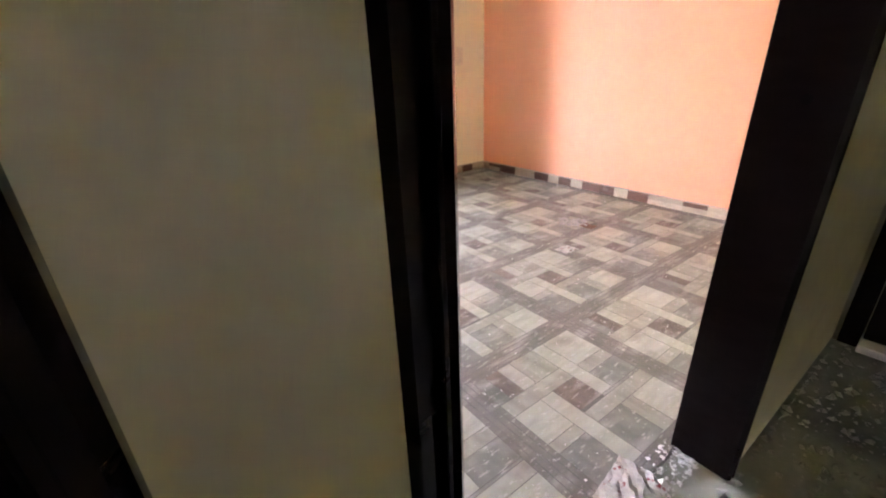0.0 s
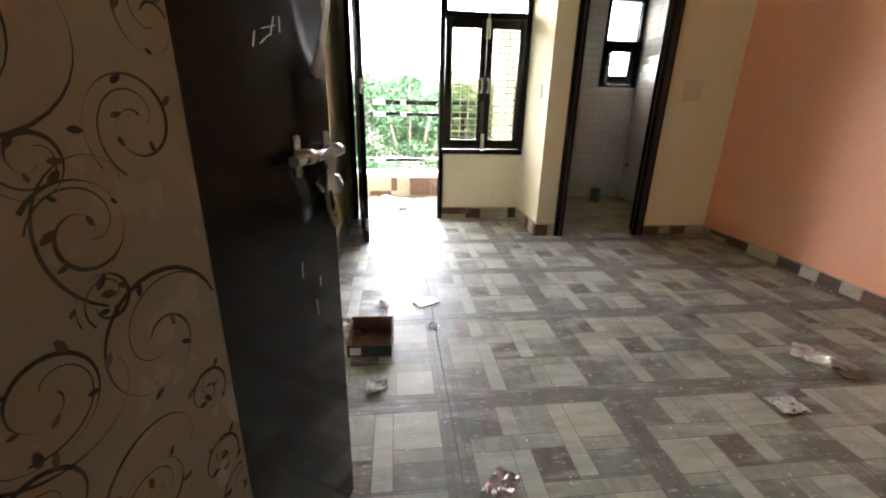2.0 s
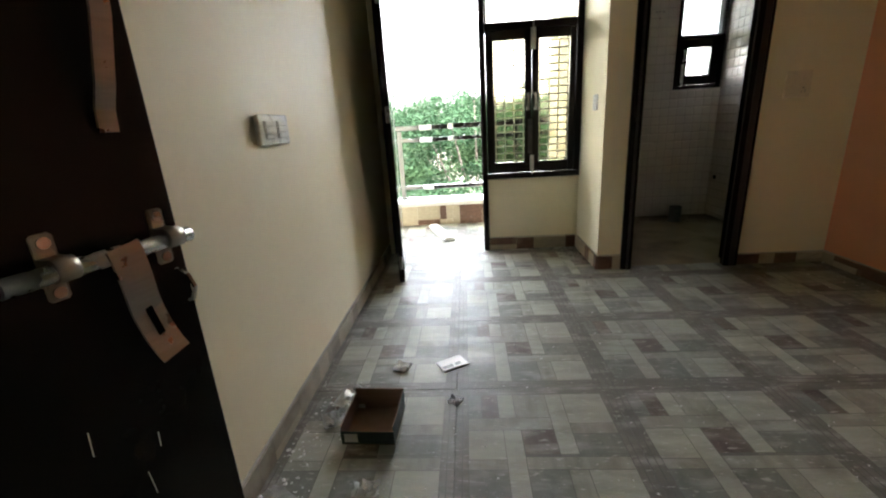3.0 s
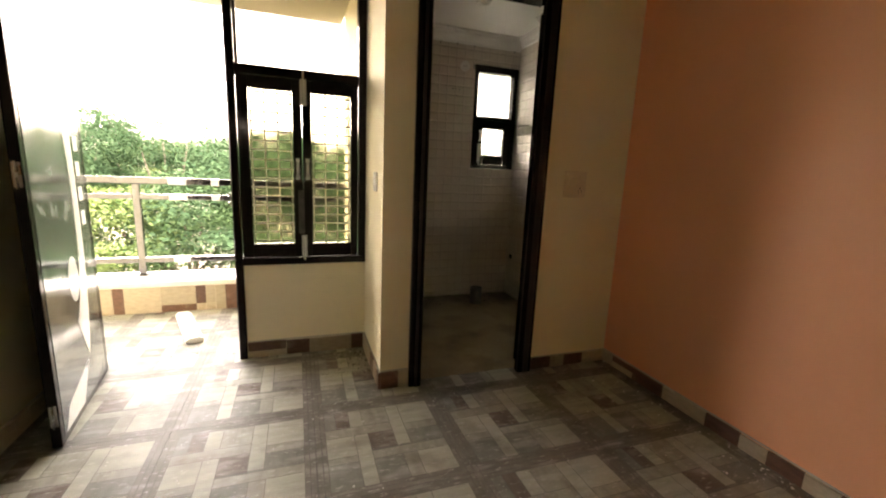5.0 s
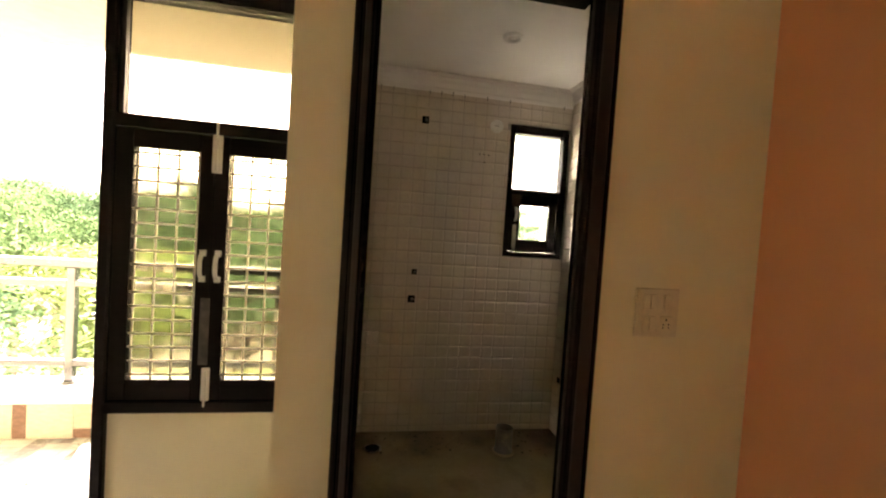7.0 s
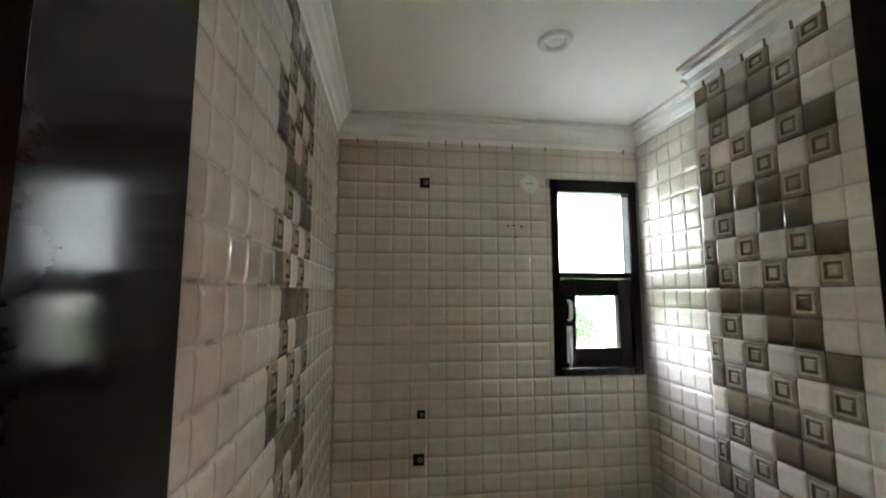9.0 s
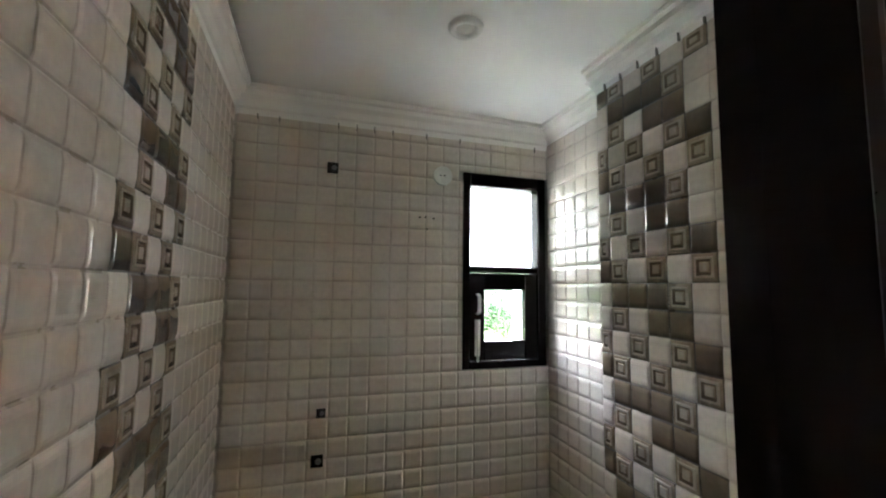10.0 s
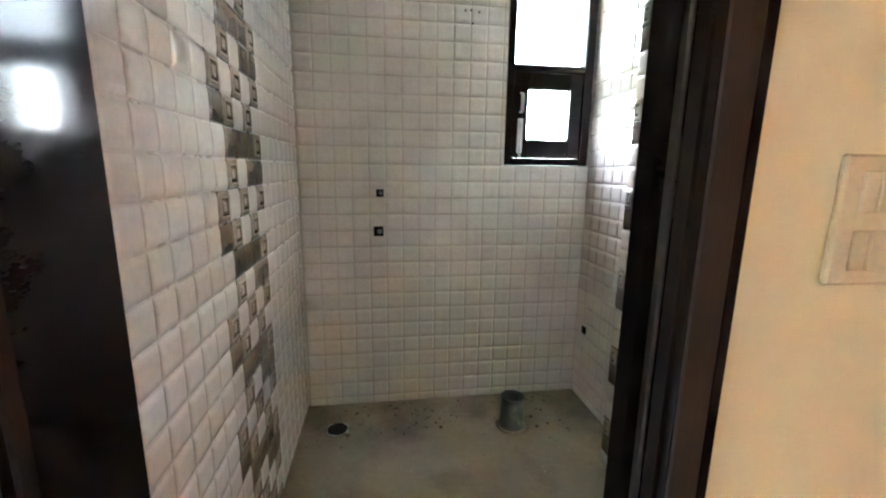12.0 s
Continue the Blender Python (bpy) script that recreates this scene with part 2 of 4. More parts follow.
CLEARPACK = mat("clear_packet_film", (0.50, 0.49, 0.47), 0.25, vary=0.2, scale=30.0, stain=(0.25, 0.07, 0.07), stain_scale=45.0, stain_low=0.62, stain_high=0.66)
FOIL = mat("red_and_silver_packet", (0.23, 0.17, 0.165), 0.32, metal=0.15, vary=0.2, scale=30.0, stain=(0.20, 0.05, 0.055), stain_scale=38.0, stain_low=0.56, stain_high=0.62)
BARK = mat("tree_bark", (0.10, 0.08, 0.06), 0.9, vary=0.3, scale=6.0, bump=0.6)
# ground made paler to throw more light up onto the ceilings
GRASS = mat("far_ground", (0.24, 0.225, 0.16), 0.95, vary=0.3, scale=0.3, stain=(0.30, 0.27, 0.21), stain_scale=0.15)
ASPHALT = mat("asphalt_lane", (0.07, 0.07, 0.068), 0.9, vary=0.2, scale=1.0)
OUTWALL = mat("outside_wall_paint", (0.62, 0.56, 0.46), 0.75, vary=0.08, scale=1.5, bump=0.3)
CARPAINT = mat("pale_car_paint", (0.62, 0.64, 0.66), 0.2, vary=0.03, coat=0.6)
TYRE = mat("black_rubber", (0.02, 0.02, 0.02), 0.8)
CARGLASS = mat("dark_car_glass", (0.03, 0.035, 0.04), 0.08)
DIFFUSER = mat("lamp_diffuser", (0.62, 0.6, 0.56), 0.4, vary=0.05)
TINTED = glass("bronze_tinted_glass", (0.48, 0.435, 0.35), 0.1)
FROSTED = frosted("frosted_glass", (0.80, 0.81, 0.80))
SHUTTERGLASS = glass("amber_reeded_glass", (0.40, 0.365, 0.26), 0.14)
CLEAR = glass("clear_glass", (0.93, 0.95, 0.93), 0.0)
LEAVES = [foliage("leaves_bright", (0.021, 0.047, 0.018), (0.070, 0.112, 0.050)), foliage("leaves_deep", (0.016, 0.036, 0.018), (0.042, 0.073, 0.036)),
          foliage("leaves_yellow", (0.042, 0.072, 0.020), (0.120, 0.160, 0.058))]


# ---- mesh helpers ----
def box(bm, x0, x1, y0, y1, z0, z1, bevel=0.0, mi=0):
    v = bmesh.ops.create_cube(bm, size=1, matrix=Matrix.LocRotScale(((x0 + x1) / 2, (y0 + y1) / 2, (z0 + z1) / 2), None, (x1 - x0, y1 - y0, z1 - z0)))["verts"]
    faces = {f for q in v for f in q.link_faces}
    for f in faces:
        f.material_index = mi
    if bevel:
        bmesh.ops.bevel(bm, geom=list({e for q in v for e in q.link_edges}), offset=bevel, segments=1, affect="EDGES", profile=0.5)
    return bm


def rod(bm, a, b, r, seg=12, r2=None, mi=0):
    a, b = Vector(a), Vector(b)
    m = Matrix.Translation((a + b) / 2) @ (b - a).to_track_quat("Z", "Y").to_matrix().to_4x4()
    v = bmesh.ops.create_cone(bm, cap_ends=True, segments=seg, radius1=r, radius2=r if r2 is None else r2, depth=(b - a).length, matrix=m)["verts"]
    for f in {f for q in v for f in q.link_faces}:
        f.material_index, f.smooth = mi, len(f.verts) == 4
    return bm


def prism(bm, pts, z0, z1, mi=0):
    """An upright prism over a plan outline."""
    lo, hi = [bm.verts.new((x, y, z0)) for x, y in pts], [bm.verts.new((x, y, z1)) for x, y in pts]
    k = len(pts)
    fs = [bm.faces.new(hi), bm.faces.new(lo[::-1])] + [bm.faces.new((lo[i], lo[(i + 1) % k], hi[(i + 1) % k], hi[i])) for i in range(k)]
    for f in fs:
        f.material_index = mi
    return bm


def strip(bm, pts, w, thick, up=(0, 0, 1), mi=0):
    """A flat bar of width w and that thickness along a line; up is the way of its width."""
    pts, up = [Vector(p) for p in pts], Vector(up)
    rings = []
    for i, p in enumerate(pts):
        d = (pts[min(i + 1, len(pts) - 1)] - pts[max(i - 1, 0)]).normalized()
        side = d.cross(up).normalized()
        rings.append([bm.verts.new(p + up * a * w / 2 + side * b * thick / 2) for a, b in ((-1, -1), (1, -1), (1, 1), (-1, 1))])
    for r, s in zip(rings, rings[1:]):
        for i in range(4):
            bm.faces.new((r[i], r[(i + 1) % 4], s[(i + 1) % 4], s[i])).material_index = mi
    bm.faces.new(rings[0][::-1]).material_index = mi
    bm.faces.new(rings[-1]).material_index = mi
    return bm


def mesh_of(name, bm, mats):
    bmesh.ops.recalc_face_normals(bm, faces=bm.faces)
    me = bpy.data.meshes.new(name)
    bm.to_mesh(me)
    bm.free()
    for m in mats if isinstance(mats, (list, tuple)) else [mats]:
        me.materials.append(m)
    return me


def part(name, bm, material, parent, label="", m=None):
    ob = new(name, mesh_of(name, bm, material))
    ob.parent = parent
    if m is not None:
        ob.matrix_basis = m
    return tagged(ob, label) if label else ob


def solid(name, bm, material, label, category="", kind="", m=None, group=""):
    ob = new(name, mesh_of(name, bm, material))
    if m is not None:
        ob.matrix_basis = m
    return tagged(ob, label, category, group, kind)


def thing(name, m, label, category, group="", kind=""):
    ob = new(name)
    ob.empty_display_size = 0.05
    ob.matrix_basis = m
    return tagged(ob, label, category, group, kind)


def boxes(*rows, bevel=0.0):
    bm = bmesh.new()
    for r in rows:
        box(bm, *r[:6], bevel=bevel, mi=r[6] if len(r) > 6 else 0)
    return bm


# ---- structure: walls, floors, ceilings ----
CEIL, HEAD, WINDOW_HEAD = 2.65, 2.13, 2.19


def structure(name, bm, material, label, category):
    return solid(name, bm, material, label, category, "structure")


wall_left = structure("wall_west", boxes((1.27, 1.41, 1.40, 5.10, 0, CEIL)), CREAM, "smooth cream painted room wall beside the balcony door", "wall")
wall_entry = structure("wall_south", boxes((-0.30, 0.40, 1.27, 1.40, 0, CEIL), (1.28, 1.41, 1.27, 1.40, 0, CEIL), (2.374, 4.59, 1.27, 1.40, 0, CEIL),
                                           (0.40, 1.28, 1.27, 1.40, HEAD, CEIL), (1.41, 2.374, 1.27, 1.40, HEAD, CEIL), (0.40, 1.28, 1.397, 1.41, -0.1, HEAD)), HALLCREAM, "stained cream painted wall round the entry door, dimmed in its colour", "wall")
wall_right = structure("wall_east", boxes((4.45, 4.59, 1.40, 4.532, 0, CEIL)), ORANGE, "salmon orange painted feature wall of the room", "wall")
wall_bath_front = structure("wall_north_bath", boxes((2.962, 3.118, 4.532, 4.64, 0, CEIL), (3.892, 4.59, 4.532, 4.64, 0, CEIL), (3.118, 3.892, 4.532, 4.64, HEAD, CEIL)),
                            CREAM, "cream painted wall round the bathroom doorway", "wall")
wall_bath_left = structure("wall_bath_west", boxes((2.962, 3.105, 4.64, 6.30, 0, CEIL)), CREAM, "cream painted wall between the room's corner and the bathroom", "wall")
wall_window = structure("wall_north", boxes((-0.75, 1.45, 5.10, 5.22, 0, CEIL), (2.245, 2.962, 5.10, 5.22, 0, 0.585), (1.45, 2.962, 5.10, 5.22, WINDOW_HEAD + 0.03, CEIL)),
                        CREAM, "cream painted wall under the window by the balcony door", "wall")
wall_bath_back = structure("wall_bath_north", boxes((3.105, 4.108, 6.168, 6.30, -0.04, CEIL), (4.544, 4.70, 6.168, 6.30, -0.04, CEIL),
                                                    (4.108, 4.544, 6.168, 6.30, -0.04, 1.214), (4.108, 4.544, 6.168, 6.30, 2.134, CEIL)), PLASTER, "tiled outer wall of the bathroom with a small window", "wall")
wall_bath_right = structure("wall_bath_east", boxes((4.566, 4.70, 5.60, 6.168, -0.04, CEIL), (4.437, 4.70, 4.64, 5.60, -0.04, CEIL)), PLASTER, "stepped tiled side wall of the bathroom", "wall")
# the narrow slot at z 1.75 is added out of view to light the hall
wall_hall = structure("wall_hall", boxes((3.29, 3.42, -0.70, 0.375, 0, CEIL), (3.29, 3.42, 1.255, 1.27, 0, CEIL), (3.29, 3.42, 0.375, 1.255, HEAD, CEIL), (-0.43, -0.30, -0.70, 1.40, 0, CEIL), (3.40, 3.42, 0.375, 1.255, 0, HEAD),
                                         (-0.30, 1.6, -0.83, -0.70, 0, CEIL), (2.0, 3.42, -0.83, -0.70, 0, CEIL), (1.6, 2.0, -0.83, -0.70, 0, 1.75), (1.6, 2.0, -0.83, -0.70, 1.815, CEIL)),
                      HALLCREAM, "dimmed cream walls that close the unfinished hall, with an added light slot", "wall")
ceiling_room = structure("ceiling", boxes((1.27, 4.59, 1.27, 5.22, CEIL, CEIL + 0.12)), WHITEWASH, "white painted room ceiling", "ceiling")
ceiling_hall = structure("ceiling_hall", boxes((-0.43, 3.42, -0.83, 1.27, CEIL, CEIL + 0.12)), WHITEWASH, "white painted hall ceiling", "ceiling")
balcony_soffit = structure("ceiling_balcony", boxes((-0.75, 2.962, 5.22, 6.53, 2.40, 2.55)), SOFFIT, "cream painted underside of the balcony above, darkened in its colour", "ceiling")
balcony_end = structure("wall_balcony_end", boxes((-0.75, -0.60, 5.22, 6.42, 0, 2.40)), OUTWALL, "pale painted end wall of the balcony", "wall")

# false ceiling of the bathroom with a moulded cornice
bm = boxes((3.105, 4.566, 4.64, 6.168, 2.395, 2.455))
CORNICE = ((0.0, 2.31), (0.012, 2.31), (0.016, 2.327), (0.026, 2.333), (0.036, 2.353), (0.052, 2.365), (0.056, 2.378), (0.072, 2.382), (0.075, 2.395), (0.0, 2.395))


def cornice(bm, a, b, inward, drop=1.0):
    """A cornice from a to b in plan along a wall; inward is the way into the room; drop stretches it downwards."""
    rings = [[bm.verts.new((p[0] + inward[0] * o, p[1] + inward[1] * o, 2.395 - (2.395 - z) * drop)) for o, z in CORNICE] for p in (a, b)]
    k = len(CORNICE)
    for i in range(k):
        bm.faces.new((rings[0][i], rings[0][(i + 1) % k], rings[1][(i + 1) % k], rings[1][i]))
    bm.faces.new(rings[0]), bm.faces.new(rings[1][::-1])


cornice(bm, (3.105, 6.168), (4.566, 6.168), (0, -1), 1.3)
cornice(bm, (3.105, 4.64), (3.105, 6.168), (1, 0))
cornice(bm, (4.566, 5.60), (4.566, 6.168), (-1, 0))
cornice(bm, (4.437, 4.64), (4.437, 5.60), (-1, 0))
cornice(bm, (4.437, 5.60), (4.566, 5.60), (0, 1))
ceiling_bath = structure("ceiling_bath", bm, WHITEWASH, "white false ceiling with a moulded plaster cornice", "ceiling")

floor_room = structure("floor", boxes((1.27, 4.45, 1.40, 4.57, -0.15, -0.014), (4.4505, 4.59, 1.27, 4.64, -0.15, -0.0005), (1.27, 1.4085, 1.402, 5.22, -0.0138, -0.0005), (1.27, 2.97, 4.57, 5.22, -0.15, -0.014), (-0.60, 2.97, 5.22, 6.08, -0.15, -0.014)), JOINT,
                       "dusty wood-patterned tile floor of room and balcony", "floor")
floor_bath = structure("floor_bath", boxes((3.105, 4.566, 4.585, 6.168, -0.15, -0.032)), SCREED, "dusty unfinished beige bathroom floor", "floor")
floor_hall = structure("floor_hall", boxes((-0.43, 3.42, -0.83, 1.395, -0.15, -0.012)), HALLFLOOR, "raw grey hall floor strewn with plaster debris", "floor")
threshold = structure("door_sill", boxes((3.10, 3.90, 4.572, 4.60, -0.15, -0.004), bevel=0.003), SCREED, "worn cement edge in the bathroom doorway", "sill")
lower_storeys = structure("building_below", boxes((-0.75, 4.70, -0.83, 6.30, -9.5, -0.16)), OUTWALL, "pale painted storeys below the flat", "building")
ground = structure("ground", boxes((-900, 900, -900, 900, -9.8, -9.5)), GRASS, "ground far below the balcony, lightened to bounce light up", "ground")
road = structure("road", boxes((-60, 60, 15.2, 19.2, -9.5, -9.46)), ASPHALT, "grey lane seen between the trees", "road")

# unseen slab, added only to hold back sky light from the bathroom window
sunshade = structure("sunshade", boxes((3.85, 4.80, 6.30, 6.85, 2.272, 2.34), bevel=0.005), OUTWALL, "added unseen slab that cuts the light into the bathroom window", "sunshade")

# parapet of the balcony
parapet = structure("parapet", boxes((-0.60, 2.962, 6.092, 6.40, -0.15, 0.205)), OUTWALL, "low balcony parapet faced with wood-patterned tiles", "parapet")
part("coping", boxes((-0.60, 2.962, 6.07, 6.42, 0.205, 0.25), bevel=0.006), COPING, parapet, "white polished stone coping")


# ---- door frames ----
def frame_profile(x0, x1, y0, y1, way):
    """Plan of a door post with a rebate and moulded front; way +1: the opening lies on the +x side."""
    w, s = x1 - x0, way
    a, b = (x0, x1) if s > 0 else (x1, x0)
    pts = [(a, y0 + 0.012), (a + s * 0.006, y0 + 0.004), (a + s * 0.016, y0 + 0.004), (a + s * 0.019, y0 + 0.010), (a + s * 0.024, y0 + 0.010), (a + s * 0.027, y0 + 0.002),
           (a + s * (w - 0.022), y0), (a + s * (w - 0.018), y0 + 0.007), (a + s * (w - 0.012), y0 + 0.007), (a + s * (w - 0.008), y0 + 0.002), (b, y0 + 0.010),
           (b, y1 - 0.03), (b - s * 0.004, y1 - 0.03), (b - s * 0.004, y1), (a, y1)]
    return pts


def door_frame(name, xl0, xl1, xr0, xr1, y0, y1, head, label, back=0.0, deep=0.0):
    f = thing(name, pose(0, 0, 0), label, "door frame", kind="structure")
    part("jamb", prism(bmesh.new(), frame_profile(xl0, xl1, y0, y1 + back, 1), 0, head), DARKWOOD, f)
    part("jamb", prism(bmesh.new(), frame_profile(xr0, xr1, y0, y1 - deep, -1), 0, head), DARKWOOD, f)
    part("head", boxes((xl1 - 0.01, xr0 + 0.01, y0 + 0.004, y1 - 0.004, head - 0.07, head - 0.001), bevel=0.004), DARKWOOD, f)
    return f


entry_frame = door_frame("door_frame_1", 1.407, 1.453, 2.322, 2.374, 1.258, 1.412, HEAD, "dark stained wooden frame of the entry door")
bath_frame = door_frame("door_frame_2", 3.118, 3.186, 3.798, 3.885, 4.498, 4.60, HEAD, "dark moulded wooden frame of the doorless bathroom opening", 0.07, 0.045)
part("reveal_board", boxes((3.866, 3.8775, 4.556, 4.641, 0.001, HEAD - 0.072), (3.866, 3.93, 4.6412, 4.685, 0.001, HEAD - 0.072)), DARKWOOD, bath_frame, "dark smooth board lining the reveal")
part("stop_bead", boxes((3.7935, 3.7995, 4.511, 4.5245, 0.001, HEAD - 0.072), bevel=0.002), REDWOOD, bath_frame, "reddish brown wooden bead")
for x0, x1 in ((3.1465, 3.163), (3.8215, 3.861)):
    part("face_bead", boxes((x0, x1, 4.4955, 4.503, 0.001, HEAD - 0.001), bevel=0.002), REDWOOD, bath_frame, "reddish brown wooden face bead")
other_frame = door_frame("door_frame_3", 0.40, 0.47, 1.21, 1.281, 1.245, 1.395, HEAD, "dark stained frame of a closed neighbouring door")

part("lock_hole", rod(bmesh.new(), (2.3195, 1.33, 0.93), (2.3225, 1.33, 0.93), 0.0085, 16), BLACK, entry_frame, "round bored lock hole")
part("lock_rim", rod(bmesh.new(), (2.3205, 1.33, 0.93), (2.3225, 1.33, 0.93), 0.0098, 16), BLACK, entry_frame)

# hall doors, closed
d = thing("closed_door", pose(0.47, 1.33, 0.006), "closed dark brown flush door in the hall", "door")
part("leaf", boxes((0.002, 0.738, 0, 0.035, 0, HEAD - 0.08), bevel=0.003), LEAFWOOD, d)
d = thing("closed_door", pose(3.33, 0.375, 0.02), "closed black-brown door at the hall's end", "door")
part("leaf", boxes((0, 0.035, 0.06, 0.82, 0, HEAD - 0.08), bevel=0.003), LEAFWOOD, d)
part("jamb", boxes((-0.05, 0.06, 0.0, 0.058, -0.02, HEAD - 0.02), bevel=0.004), DARKWOOD, d)
part("jamb", boxes((-0.05, 0.06, 0.822, 0.88, -0.02, HEAD - 0.02), bevel=0.004), DARKWOOD, d)
part("sill", boxes((-0.06, 0.06, 0.058, 0.822, -0.032, -0.002), bevel=0.004), COPING, d, "pale stone door sill")

# frame of the balcony door and window
bf = thing("window_frame", pose(0, 0, 0), "dark stained frame joining the balcony door and window", "window frame", kind="structure")
part("jamb", boxes((1.452, 1.50, 5.075, 5.165, 0, WINDOW_HEAD + 0.03), bevel=0.003), DARKWOOD, bf)
part("post", prism(bmesh.new(), [(2.207, 5.085), (2.214, 5.075), (2.245, 5.075), (2.252, 5.082), (2.252, 5.165), (2.207, 5.165)], 0, WINDOW_HEAD - 0.045), DARKWOOD, bf)
part("head", boxes((1.50, 2.9615, 5.077, 5.163, WINDOW_HEAD - 0.045, WINDOW_HEAD + 0.03), bevel=0.003), DARKWOOD, bf)
part("sill", boxes((2.252, 2.9615, 5.072, 5.168, 0.587, 0.63), bevel=0.003), DARKWOOD, bf)
part("transom", boxes((2.252, 2.915, 5.077, 5.163, 1.655, 1.705), bevel=0.003), DARKWOOD, bf)
part("jamb", boxes((2.915, 2.9615, 5.077, 5.163, 0.63, WINDOW_HEAD - 0.045), bevel=0.003), DARKWOOD, bf)


latch = part("latch", boxes((2.2035, 2.2068, 5.09, 5.112, 0.93, 1.02), bevel=0.001), BRUSHED, bf, "small steel latch plate")
for z in (0.95, 1.0):
    part("keeper", rod(bmesh.new(), (2.196, 5.101, z - 0.008), (2.196, 5.101, z + 0.008), 0.008, 10), STEEL, latch)


def pane(name, bm, material, parent, label=""):
    ob = part(name, bm, material, parent, label)
    ob.visible_shadow = False
    return ob


pane("pane", boxes((2.253, 2.914, 5.118, 5.122, 1.706, WINDOW_HEAD - 0.046)), TINTED, bf, "bronze-tinted transom pane")
part("bead", boxes((2.254, 2.270, 5.096, 5.116, 1.706, WINDOW_HEAD - 0.046)), REDWOOD, bf, "brown glazing bead")


# shutters of the window, each with its grille and tinted pane
def shutter(x0, x1, bolt_side):
    s = thing("window_shutter", pose(x0, 5.085, 0.632), "dark stained glazed shutter behind a pale steel grille", "window shutter", "window shutters")
    w, h = x1 - x0, 1.021
    gl, gr, gb, gt = (0.058, w - 0.050, 0.08, 0.955) if bolt_side > 0 else (0.050, w - 0.042, 0.08, 0.955)
    part("frame", boxes((0, gl, 0, 0.035, 0, h), (gr, w, 0, 0.035, 0, h), (gl, gr, 0.001, 0.034, 0, gb), (gl, gr, 0.001, 0.034, gt, h), bevel=0.002), DARKWOOD, s)
    pane("pane", boxes((gl + 0.001, gr - 0.001, 0.026, 0.029, gb + 0.001, gt - 0.001)), SHUTTERGLASS, s, "yellowish tinted pane")
    x = bolt_side
    hx = w - 0.026 if x > 0 else 0.026
    k = 17
    for i in range(k):
        z = gb + (gt - gb) * (i + 0.35) / (k - 0.3)
        part("grille_bar", rod(bmesh.new(), (gl - 0.004, 0.012, z), (gr + 0.004, 0.012, z), 0.0044, 6), GRILLE, s)
    for i in range(4):
        xx = gl + (gr - gl) * (0.04 + 0.92 * i / 3)
        part("grille_bar", rod(bmesh.new(), (xx, 0.018, gb - 0.004), (xx, 0.018, gt + 0.004), 0.0044, 6), GRILLE, s)
    handle = part("handle", strip(bmesh.new(), [(hx, -0.003, 0.575), (hx, -0.022, 0.562), (hx, -0.030, 0.545), (hx, -0.030, 0.503), (hx, -0.022, 0.486), (hx, -0.003, 0.473)], 0.016, 0.004, (1, 0, 0)), SATIN, s, "curved chrome pull handle")
    for z in (0.474, 0.574):
        part("handle_foot", boxes((hx - 0.012, hx + 0.012, -0.004, 0.0, z - 0.012, z + 0.012), bevel=0.001), SATIN, handle)
    return s


sh = shutter(2.2545, 2.592, 1)
sh2 = shutter(2.5945, 2.9125, -1)
b = part("tower_bolt", boxes((-0.010, 0.026, -0.006, -0.001, 0.88, 1.06), bevel=0.002), SATIN, sh2, "steel tower bolt")
part("rod", rod(bmesh.new(), (0.008, -0.011, 0.89), (0.008, -0.011, 1.07), 0.005, 8), SATIN, b)
b = part("tower_bolt", boxes((-0.014, 0.016, -0.006, -0.001, 0.0, 0.13), bevel=0.002), SATIN, sh2, "steel tower bolt")
part("rod", rod(bmesh.new(), (0.001, -0.011, -0.02), (0.001, -0.011, 0.12), 0.005, 8), SATIN, b)
# thin paler, blotchy patch where the two shutters meet
part("scuff", boxes((-0.030, 0.004, -0.0018, -0.0003, 0.14, 0.40)), mat("blotchy_varnish", (0.06, 0.055, 0.05), 0.4, vary=0.6, scale=30.0), sh2, "paler blotchy patch on the varnish")

# balcony door leaf, opened inward
bd = thing("balcony_door", pose(1.503, 5.10, 0.006, 0, 0, 187.5), "open balcony door, dark green marbled laminate with white inlays", "door")
part("leaf", boxes((-0.035, 0, 0.0, 0.715, 0, 2.06), bevel=0.003), DARKWOOD, bd, m=pose(0, 0, 0, 0, 0, 0))


# the local y runs from the hinge to the free edge; the marbled face looks to the room
def on_face(pts, mi, parent, name, material, label="", lift=0.0):
    bm = bmesh.new()
    lo, hi = [bm.verts.new((-0.035 - lift, a, z)) for a, z in pts], [bm.verts.new((-0.0355 - lift - 0.0012, a, z)) for a, z in pts]
    k = len(pts)
    bm.faces.new(lo), bm.faces.new(hi)
    for i in range(k):
        bm.faces.new((lo[i], lo[(i + 1) % k], hi[(i + 1) % k], hi[i]))
    return part(name, bm, material, parent, label)


on_face([(0.055, 0.03), (0.68, 0.03), (0.68, 2.03), (0.055, 2.03)], 0, bd, "panel", MARBLE, "dark green marbled panel")
for i in range(4):
    z = 0.84 + 0.118 * i
    on_face([(0.098, z), (0.148, z), (0.148, z + 0.068), (0.098, z + 0.068)], 0, bd, "inlay", INLAY, "white square inlay", 0.0014)
outer = [(0.34 - 0.16 * math.cos(a), 0.95 + 0.80 * math.sin(a)) for a in np.linspace(-1.15, 1.5, 24)]
inner = [(0.42 - 0.17 * math.cos(a), 0.95 + 0.55 * math.sin(a)) for a in np.linspace(1.5, -1.3, 24)]
